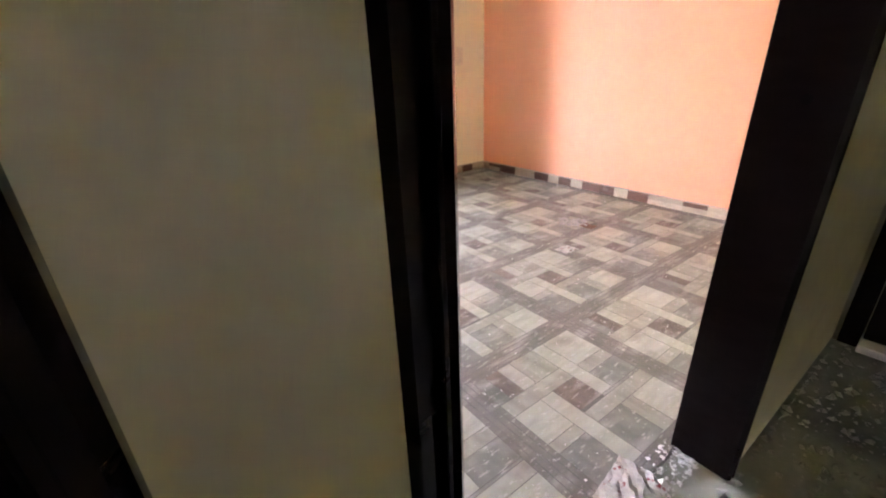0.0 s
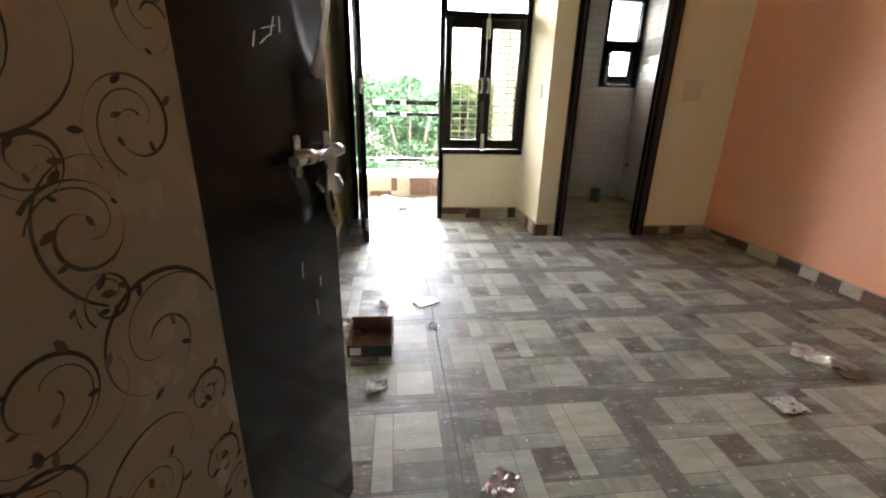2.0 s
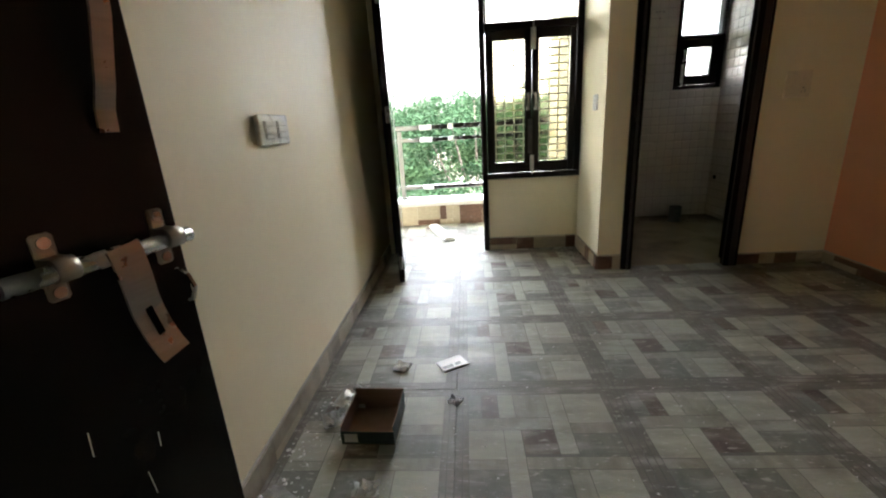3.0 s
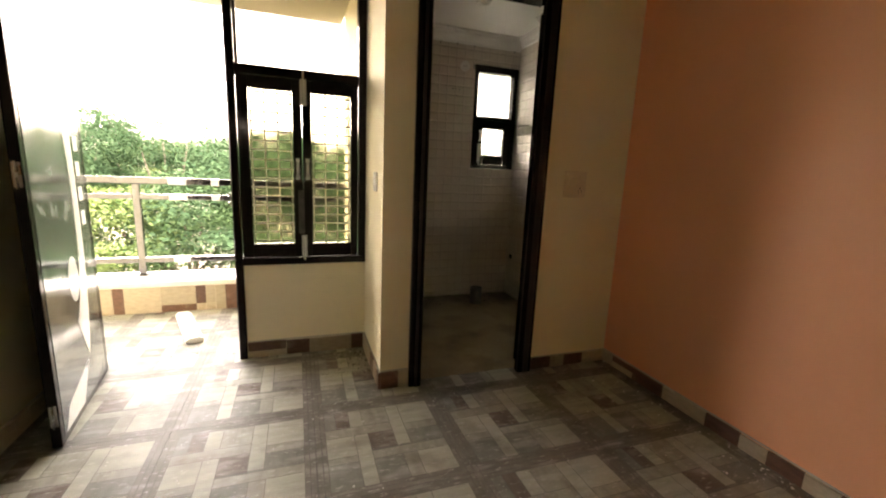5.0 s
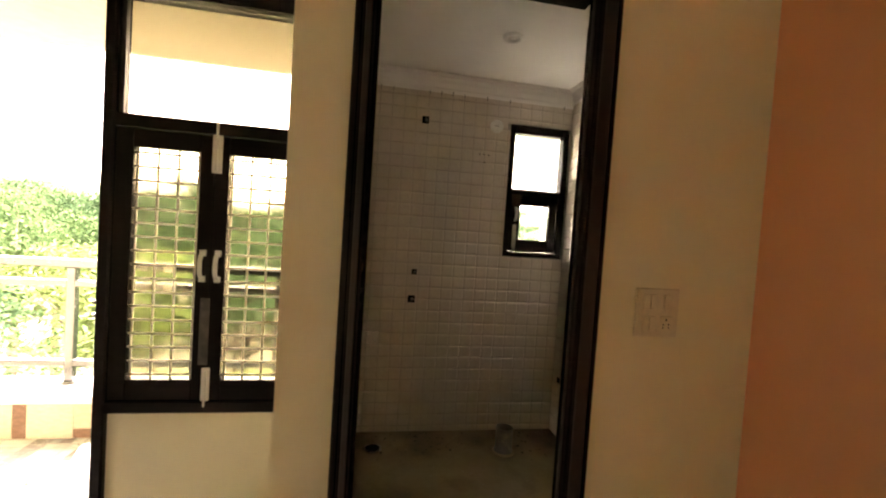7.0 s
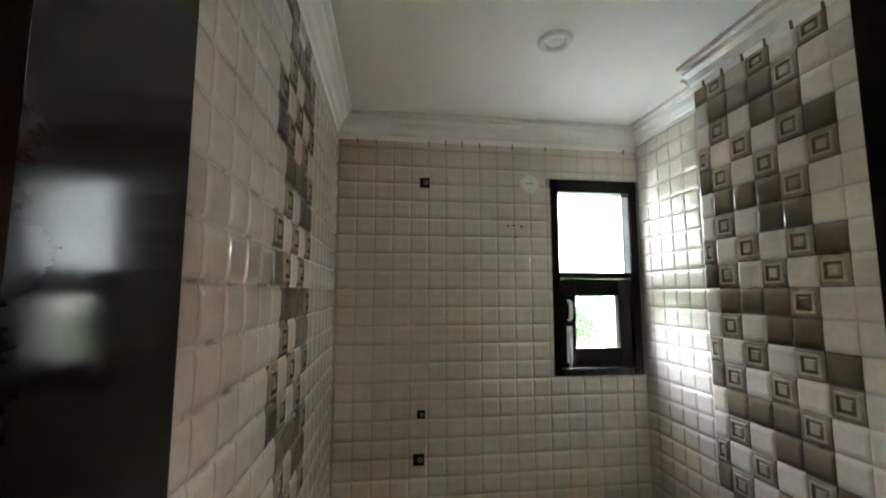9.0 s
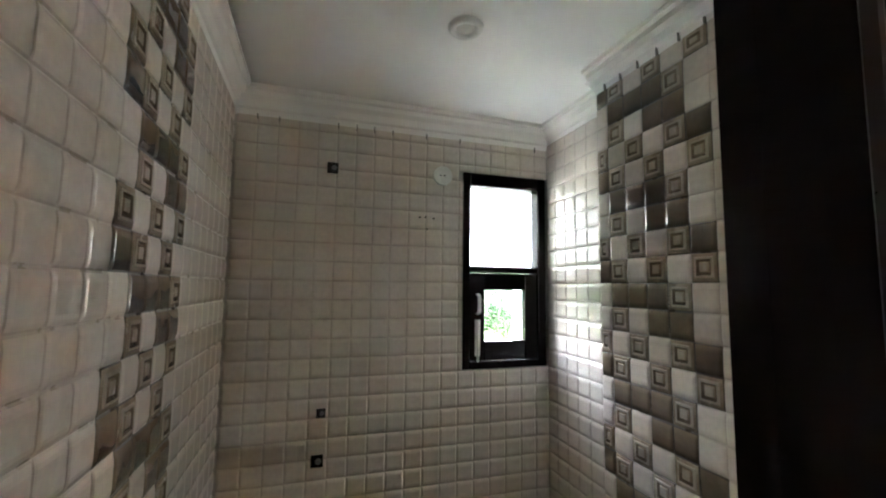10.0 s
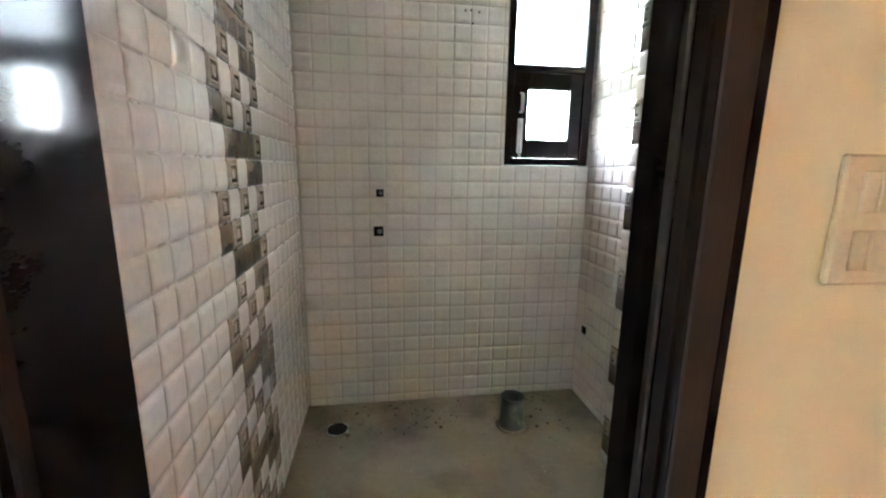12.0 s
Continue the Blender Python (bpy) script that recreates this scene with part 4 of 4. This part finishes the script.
rubble("wall_crumbs", "pale crumbs along the skirting", 200, lambda r: (1.43 + abs(r.gauss(0, 0.09)), r.uniform(2.4, 3.3)), 0.0015, 0.009, PAPER, 7)
rubble("skirting_dust", "white dust crumbs along the orange wall", 260, lambda r: (4.43 - abs(r.gauss(0, 0.10)), r.uniform(2.6, 4.5)), 0.0012, 0.008, PAPER, 17)
rubble("bath_grit", "dark grit and stains on the bathroom floor", 320, lambda r: (r.uniform(3.15, 4.5), 6.13 - abs(r.gauss(0, 0.15))), 0.002, 0.012, BARK, 8, -0.032)
rubble("balcony_grit", "dark leaf scraps and grit on the balcony floor", 90, lambda r: (r.uniform(1.5, 2.2), r.uniform(5.15, 6.05)), 0.002, 0.009, BARK, 9)


# ---- outside: trees and cars ----
def crown_mesh(name, seed, rx, rz, count, material):
    rng = random.Random(seed)
    clumps = []
    while len(clumps) < 80:
        v = Vector((rng.uniform(-1, 1), rng.uniform(-1, 1), rng.uniform(-1, 1)))
        if 0.35 < v.length < 1 and v.z > -0.75:
            clumps.append((Vector((v.x * rx, v.y * rx, v.z * rz + rz)), rng.uniform(0.45, 1.05)))
    verts, faces = [], []
    for i in range(count):
        c, r = clumps[i % len(clumps)]
        p = c + Vector((rng.gauss(0, 0.5) * r, rng.gauss(0, 0.5) * r, rng.gauss(0, 0.22) * r))
        a, tilt = rng.uniform(0, 6.28), rng.uniform(-0.7, 0.7)
        s = rng.uniform(0.07, 0.17)
        d = Vector((math.cos(a) * math.cos(tilt), math.sin(a) * math.cos(tilt), math.sin(tilt) - 0.15))
        e = d.cross(Vector((rng.uniform(-0.5, 0.5), rng.uniform(-0.5, 0.5), 1))).normalized()
        k = len(verts)
        verts += [p, p + d * s * 0.5 + e * s * 0.24, p + d * s, p + d * s * 0.5 - e * s * 0.24]
        faces.append((k, k + 1, k + 2, k + 3))
    me = bpy.data.meshes.new(name)
    me.from_pydata([tuple(v) for v in verts], [], faces)
    me.materials.append(material)
    return me, clumps


def trunk_bm(height, clumps, seed):
    rng = random.Random(seed)
    bm = rod(bmesh.new(), (0, 0, 0), (0.1, 0.05, height), 0.22, 10, 0.14)
    for c, r in clumps[::7]:
        base = Vector((0.1, 0.05, height * rng.uniform(0.8, 1.0)))
        tip = c + Vector((0, 0, height - 0.6))
        mid = base.lerp(tip, 0.5) + Vector((0, 0, -0.3))
        rod(bm, base, mid, 0.09, 7, 0.06)
        rod(bm, mid, tip, 0.06, 7, 0.025)
    return bm


KINDS = []
for i, (rx, rz, m) in enumerate(((3.0, 2.0, LEAVES[0]), (3.4, 2.4, LEAVES[1]), (2.8, 1.7, LEAVES[2]))):
    me, clumps = crown_mesh("crown", 20 + i, rx, rz, 28000, m)
    KINDS.append((me, mesh_of("trunk", trunk_bm(4.4, clumps, i), BARK)))


def tree(x, y, top, kind, turn, scale):
    t = thing("tree", pose(x, y, -9.5, 0, 0, turn), ("bright green feathery-leaved tree", "deep green dense-crowned tree", "yellow-green spreading tree")[kind] + " below the balcony", "tree", "trees beyond the balcony")
    me, tr = KINDS[kind]
    h = (top + 9.5) / 8.6
    for nm, data, z, s in (("trunk", tr, 0, (1, 1, h)), ("crown", me, (4.4 - 0.6) * h, (scale, scale, h))):
        o = new(nm, data)
        o.parent, o.location, o.scale = t, (0, 0, z), s
    return t


rng = random.Random(11)
for x, y, top, kind in ((-4.5, 11.0, 0.3, 0), (-0.8, 12.0, -0.6, 2), (2.0, 11.5, -0.2, 2), (5.2, 12.5, 0.2, 1), (-8.5, 13.0, 1.0, 1), (-12.5, 14.5, 1.6, 0),
                        (-6.5, 22.0, 2.0, 2), (-2.0, 23.0, 1.6, 0), (2.5, 22.5, 2.4, 1), (7.0, 22.0, 1.8, 0), (-11.5, 23.5, 2.4, 0), (-17.0, 24.0, 2.8, 1), (-22.0, 26.0, 2.5, 0),
                        (-4.5, 30.0, 3.0, 1), (0.5, 31.0, 2.6, 1), (5.5, 30.0, 3.4, 0), (-10.0, 32.0, 3.2, 1), (-16.0, 33.0, 3.0, 0), (-22.0, 35.0, 3.8, 1), (-28.0, 36.0, 3.6, 1), (11.0, 30.0, 3.2, 1), (12.0, 20.0, 1.6, 2),
                        (-20.0, 18.0, 1.8, 2), (17.0, 27.0, 2.8, 0),
                        (-34.0, 50.0, 4.6, 1), (-25.0, 48.0, 4.2, 0), (-17.0, 50.0, 4.8, 1), (-9.5, 47.0, 4.2, 2), (-2.5, 49.0, 4.6, 1), (4.5, 48.0, 4.4, 0), (11.5, 50.0, 4.8, 1), (19.0, 46.0, 4.2, 1), (-13.5, 40.0, 3.4, 0), (2.0, 39.0, 3.4, 1)):
    tree(x, y, top + (1.1 if x < -7 and y > 20 else 0.4 if y > 28 else 0.0), kind, rng.uniform(0, 360), rng.uniform(0.95, 1.25) * (1.7 if y > 38 else 1.3 if y > 20 else 1.0))


def car(x, y, turn):
    c = thing("parked_car", pose(x, y, -9.46, 0, 0, turn), "pale parked car glimpsed between the trees", "car", "parked cars")
    bm = bmesh.new()
    side = [(-2.0, 0.35), (-2.02, 0.75), (-1.2, 0.95), (-0.6, 1.42), (0.7, 1.45), (1.35, 0.98), (1.95, 0.86), (2.0, 0.35)]
    l, r = [bm.verts.new((a, -0.8, z)) for a, z in side], [bm.verts.new((a, 0.8, z)) for a, z in side]
    bm.faces.new(l), bm.faces.new(r[::-1])
    for i in range(8):
        bm.faces.new((l[i], l[(i + 1) % 8], r[(i + 1) % 8], r[i]))
    bmesh.ops.bevel(bm, geom=bm.edges[:], offset=0.08, segments=2, affect="EDGES")
    part("body", bm, CARPAINT, c)
    part("side_glass", boxes((-0.65, 0.95, -0.815, 0.815, 1.0, 1.32), bevel=0.03), CARGLASS, c, "dark side windows")
    for wx in (-1.25, 1.25):
        for wy in (-0.78, 0.78):
            part("wheel", rod(bmesh.new(), (wx, wy - 0.1, 0.32), (wx, wy + 0.1, 0.32), 0.32, 18), TYRE, c)


car(-3.0, 17.6, 4)
car(-7.4, 17.4, 182)


# ---- pieces: skirting, parapet tiles, bathroom tiles, floor tiles ----
def skirting(name, a, b, inward, seed, label, height=0.095, thick=0.011, dark=SK_BROWN):
    """Cut tile pieces of uneven length along the foot of a wall from a to b."""
    rng = random.Random(seed)
    a, b, n = Vector(a), Vector(b), Vector(inward)
    d = (b - a).normalized()
    length = (b - a).length
    root = thing(name, Matrix(((d.x, -n.x, 0, a.x), (d.y, -n.y, 0, a.y), (0, 0, 1, 0), (0, 0, 0, 1))), label, "skirting", kind="structure")
    s, brown = 0.0, rng.random() < 0.5
    while s < length - 0.01:
        w = min(rng.choice((0.10, 0.14, 0.17, 0.22)) if brown else rng.choice((0.10, 0.12, 0.2, 0.26)), length - s)
        out, tall = -thick - rng.uniform(0, 0.0015), height + rng.uniform(-0.003, 0.003)
        cut = height * rng.uniform(0.35, 0.6) if w > 0.15 and rng.random() < 0.5 else 0.0
        if cut:
            part("skirting_tile", boxes((s + 0.0006, s + w - 0.0006, out, 0, 0, cut - 0.0006), bevel=0.0012), SK_LIGHT, root)
        part("skirting_tile", boxes((s + 0.0006, s + w - 0.0006, out, 0, cut, tall), bevel=0.0012), dark if brown else SK_LIGHT, root)
        s += w
        brown = not brown if rng.random() < 0.85 else brown
    part("mortar_line", boxes((0, length, -0.006, 0, height + 0.0032, height + 0.008)), PLASTER, root, "grey mortar line on top")


skirting("baseboard_west", (1.41, 1.42), (1.41, 5.07), (1, 0), 1, "dusty grey-beige tile skirting along the cream wall", 0.082, dark=SK_DUSTY)
skirting("baseboard_east", (4.45, 4.532), (4.45, 1.40), (-1, 0), 2, "brown and beige tile skirting under the orange wall", 0.07)
skirting("baseboard_bath", (3.894, 4.532), (4.438, 4.532), (0, -1), 3, "brown and beige tile skirting by the bathroom door", 0.068)
skirting("baseboard_column", (2.962, 4.532), (3.116, 4.532), (0, -1), 4, "dark brown tile skirting at the corner wall")
skirting("baseboard_corner", (2.962, 5.098), (2.962, 4.522), (-1, 0), 5, "tile skirting along the corner wall")
skirting("baseboard_north", (2.254, 5.10), (2.951, 5.10), (0, -1), 8, "brown and beige tile skirting under the window")
skirting("baseboard_south", (4.438, 1.40), (2.376, 1.40), (0, 1), 9, "tile skirting beside the entry door")

rng = random.Random(21)
x = -0.60
while x < 2.95:
    w = rng.choice((0.07, 0.09, 0.2, 0.24))
    w = min(w, 2.962 - x)
    big = w > 0.15
    cut = 0.0 if rng.random() < 0.4 else 0.055
    light = rng.random() < 0.75
    if cut:
        part("facing_tile", boxes((x + 0.0008, x + w - 0.0008, 6.083, 6.092, 0.0, cut - 0.001), bevel=0.0008), SK_BROWN if big else SK_LIGHT, parapet)
    part("facing_tile", boxes((x + 0.0008, x + w - 0.0008, 6.083, 6.092, cut, 0.2045), bevel=0.0008), SK_LIGHT if light else SK_BROWN, parapet)
    x += w

# relief tiles of the bathroom: squares on a grid of 80 mm, four by six to a tile
SQ = 0.08
SOFT = ((0.0, 0.0), (0.22, 0.40), (0.6, 0.80), (1.0, 1.0))
DECO = ("ODWW", "WODO", "OWDW", "WODD", "OWOD", "DOWW")


def relief(bm, u0, u1, v0, v1, kind):
    """One pillowed square, plain, dark or ornamented, on the plane y = 0, proud towards -y."""
    mi = {"P": 0, "W": 0, "D": 1, "O": 3}[kind]
    w, h = u1 - u0, v1 - v0

    def ring(a, b, y):
        a, b = min(a, w * 0.4), min(b, h * 0.4)
        return [bm.verts.new(p) for p in ((u0 + a, y, v0 + b), (u1 - a, y, v0 + b), (u1 - a, y, v1 - b), (u0 + a, y, v1 - b))]

    def join(a, b, m_):
        for i in range(4):
            bm.faces.new((a[i], a[(i + 1) % 4], b[(i + 1) % 4], b[i])).material_index = m_

    last = ring(0.0, 0.0, -0.0008)
    if kind == "O" and min(w, h) > 0.05:
        for i, y, m_ in ((0.0025, -0.0034, 5), (0.004, -0.0045, 3), (0.011, -0.0048, 3), (0.013, -0.0075, 2), (0.0185, -0.0075, 2), (0.021, -0.0028, 1), (0.0250, -0.0028, 1), (0.028, -0.0070, 3)):
            r = ring(i, i, y)
            join(last, r, m_)
            last = r
        bm.faces.new(last).material_index = 2
    else:
        c, b = min(0.009, w * 0.3), min(0.017, h * 0.3)
        e = 0.1 if kind == "D" else 0.3
        us = [(u0 + c * f, e + (1 - e) * k) for f, k in SOFT] + [(u1 - c * f, e + (1 - e) * k) for f, k in SOFT[::-1]]
        vs = [(v0 + b * f, k) for f, k in SOFT] + [(v1 - b * f, k) for f, k in SOFT[::-1]]
        bm.verts.ensure_lookup_table()
        for v in last:
            bm.verts.remove(v)
        g = [[bm.verts.new((u, -0.0008 - 0.0058 * p * q, v)) for u, p in us] for v, q in vs]
        for k in range(7):
            for i in range(7):
                f = bm.faces.new((g[k][i], g[k][i + 1], g[k + 1][i + 1], g[k + 1][i]))
                f.material_index, f.smooth = ({0: 4, 1: 5}.get(mi, mi) if k in (0, 6) or i in (0, 6) else mi), False


def clipped(u0, u1, v0, v1, hole):
    """The rest of a square outside a hole (u0, u1, v0, v1), as one rectangle or none."""
    if not hole or u1 <= hole[0] + 0.002 or u0 >= hole[1] - 0.002 or v1 <= hole[2] + 0.002 or v0 >= hole[3] - 0.002:
        return (u0, u1, v0, v1)
    options = [(u0, min(u1, hole[0]), v0, v1), (max(u0, hole[1]), u1, v0, v1), (u0, u1, v0, min(v1, hole[2])), (u0, u1, max(v0, hole[3]), v1)]
    best = max(options, key=lambda q: max(0, q[1] - q[0]) * max(0, q[3] - q[2]))
    return best if best[1] - best[0] > 0.012 and best[3] - best[2] > 0.012 else None


SHARED = {}


def tile_wall(wall, m, width, top, bottom, deco=None, hole=None, phase=1, off=0.0):
    """Tiles over a wall's face. m: the place of the lower left end at z 0, u along the local x, the wall facing local -y. deco: first and last column of the ornamented band."""
    grid_top = 2.33
    cols, rows = math.ceil((width + off) / SQ), math.ceil((grid_top - bottom) / SQ)
    for c0 in range(0, cols, 4):
        for r0 in range(0, rows, 6):
            bm, key, full = bmesh.new(), "", True
            cells = []
            for c in range(c0, min(c0 + 4, cols)):
                for r in range(r0, min(r0 + 6, rows)):
                    u0, u1 = max(0, c * SQ - off), min((c + 1) * SQ - off, width)
                    v1, v0 = min(grid_top - r * SQ, top), max(grid_top - (r + 1) * SQ, bottom)
                    if u1 - u0 < 0.008 or v1 - v0 < 0.008:
                        continue
                    q = clipped(u0, u1, v0, v1, hole)
                    if not q:
                        continue
                    kind = "P"
                    if deco and deco[0] <= c < deco[1]:
                        i = c - deco[0]
                        kind = DECO[i % 6][(r + phase) % 4]
                    cells.append((q, kind))
            if not cells:
                bm.free()
                continue
            ou, ov = c0 * SQ - off, grid_top - r0 * SQ
            key = str([(tuple(round(a, 4) for a in (q[0] - ou, q[1] - ou, q[2] - ov, q[3] - ov)), kind) for q, kind in cells])
            if key not in SHARED:
                for q, kind in cells:
                    relief(bm, q[0] - ou, q[1] - ou, q[2] - ov, q[3] - ov, kind)
                SHARED[key] = mesh_of("wall_tile", bm, [CERAMIC, DECO_DARK, DECO_A, DECO_B, GROOVE, DECO_EDGE])
            else:
                bm.free()
            o = new("wall_tile", SHARED[key])
            o.parent = wall
            o.matrix_basis = m @ Matrix.Translation((ou, 0, ov))


tile_wall(wall_bath_back, pose(3.125, 6.162, 0), 1.431, 2.292, -0.032, hole=(0.982, 1.42, 1.213, 2.135))
tile_wall(wall_bath_left, pose(3.111, 4.672, 0, 0, 0, 90), 1.494, 2.318, -0.032, deco=(7, 12), off=0.048)
tile_wall(wall_bath_right, pose(4.562, 6.162, 0, 0, 0, -90), 0.562, 2.318, -0.032)
tile_wall(wall_bath_right, pose(4.432, 5.602, 0, 0, 0, -90), 0.962, 2.318, -0.032, deco=(0, 6), off=0.024)

bm = bmesh.new()
rng = random.Random(31)
for i in range(1, 18):
    x = 3.125 + i * SQ + rng.uniform(-0.003, 0.003)
    if rng.random() < 0.45:
        box(bm, x - 0.002, x + 0.002, 6.150, 6.1575, 2.270, 2.287 + rng.uniform(0.002, 0.010))
for i in range(12):
    y = 5.602 + 0.024 - i * SQ + rng.uniform(-0.002, 0.002)
    if y < 5.60:
        box(bm, 4.417, 4.4245, y - 0.0025, y + 0.0025, 2.305, 2.320 + rng.uniform(0.002, 0.012))
tagged(new("grout_crumbs", mesh_of("grout_crumbs", bm, JOINT)), "grey mortar crumbs and spacers on the tile edge", "mortar", kind="stuff")

# floor tiles: a pinwheel of planks inside a grey border
B = 0.045
PLANKS = (((0.36, 0.58, 0.40, 0.62), 3), ((0.24, 0.36, 0.0, 0.62), 0), ((0.58, 0.70, 0.40, 1.0), 0), ((0.36, 1.0, 0.28, 0.38), 1), ((0.58, 1.0, 0.38, 0.40), 2), ((0.0, 0.58, 0.62, 0.74), 1),
          ((0.0, 0.24, 0.0, 0.28), 2), ((0.0, 0.24, 0.28, 0.36), 1), ((0.0, 0.24, 0.36, 0.62), 0), ((0.36, 0.60, 0.0, 0.28), 2), ((0.60, 0.72, 0.0, 0.28), 1), ((0.72, 1.0, 0.0, 0.28), 0),
          ((0.70, 1.0, 0.40, 0.58), 2), ((0.70, 1.0, 0.58, 0.68), 1), ((0.70, 1.0, 0.68, 1.0), 0), ((0.0, 0.10, 0.74, 1.0), 2), ((0.10, 0.22, 0.74, 1.0), 3), ((0.22, 0.34, 0.74, 1.0), 0), ((0.34, 0.58, 0.74, 1.0), 1))
RECTS = [((B + (0.6 - 2 * B) * a, B + (0.6 - 2 * B) * b, B + (0.6 - 2 * B) * c, B + (0.6 - 2 * B) * d), k) for (a, b, c, d), k in PLANKS]
RECTS += [((0.0008, 0.024, 0.0008, 0.5992), 4), ((0.025, B, 0.025, 0.575), 4), ((0.576, 0.5992, 0.0008, 0.5992), 4), ((0.6 - B, 0.575, 0.025, 0.575), 4),
          ((0.025, 0.575, 0.0008, 0.024), 4), ((B, 0.6 - B, 0.025, B), 4), ((0.025, 0.575, 0.576, 0.5992), 4), ((B, 0.6 - B, 0.6 - B, 0.575), 4)]
FLOORMATS = [PLANK_LIGHT, PLANK_MID, PLANK_GREY, PLANK_BROWN, PLANK_BAND, JOINT]


def tile_mesh(x0, x1, y0, y1):
    """A floor tile, or the part of it between x0, x1 and y0, y1 of its own 0.6 m square."""
    bm = boxes((max(x0, 0.0004), min(x1, 0.5996), max(y0, 0.0004), min(y1, 0.5996), -0.014, -0.0004, 5))
    for (a, b, c, d), k in RECTS:
        a, b, c, d = max(a, x0), min(b, x1), max(c, y0), min(d, y1)
        if b - a > 0.004 and d - c > 0.004:
            g = 0.0012
            f = bm.faces.new([bm.verts.new(p) for p in ((a + g, c + g, 0), (b - g, c + g, 0), (b - g, d - g, 0), (a + g, d - g, 0))])
            f.material_index = k
    me = bpy.data.meshes.new("floor_tile")
    bm.to_mesh(me)
    bm.free()
    for m_ in FLOORMATS:
        me.materials.append(m_)
    return me


TILES = {}
for ix in range(-4, 6):
    for iy in range(0, 8):
        px, py = 1.41 + 0.6 * ix, 1.40 + 0.6 * iy
        for ax0, ax1, ay0, ay1 in ((1.412, 4.448, 1.402, 4.573), (1.412, 2.960, 4.573, 5.22), (-0.598, 2.960, 5.22, 6.082)):
            x0, x1, y0, y1 = max(px, ax0) - px, min(px + 0.6, ax1) - px, max(py, ay0) - py, min(py + 0.6, ay1) - py
            if x1 - x0 < 0.02 or y1 - y0 < 0.02:
                continue
            key = tuple(round(v, 3) for v in (x0, x1, y0, y1))
            if key not in TILES:
                TILES[key] = tile_mesh(x0, x1, y0, y1)
            o = new("floor_tile", TILES[key])
            o.parent, o.location = floor_room, (px, py, rng.uniform(-0.0006, 0.0))
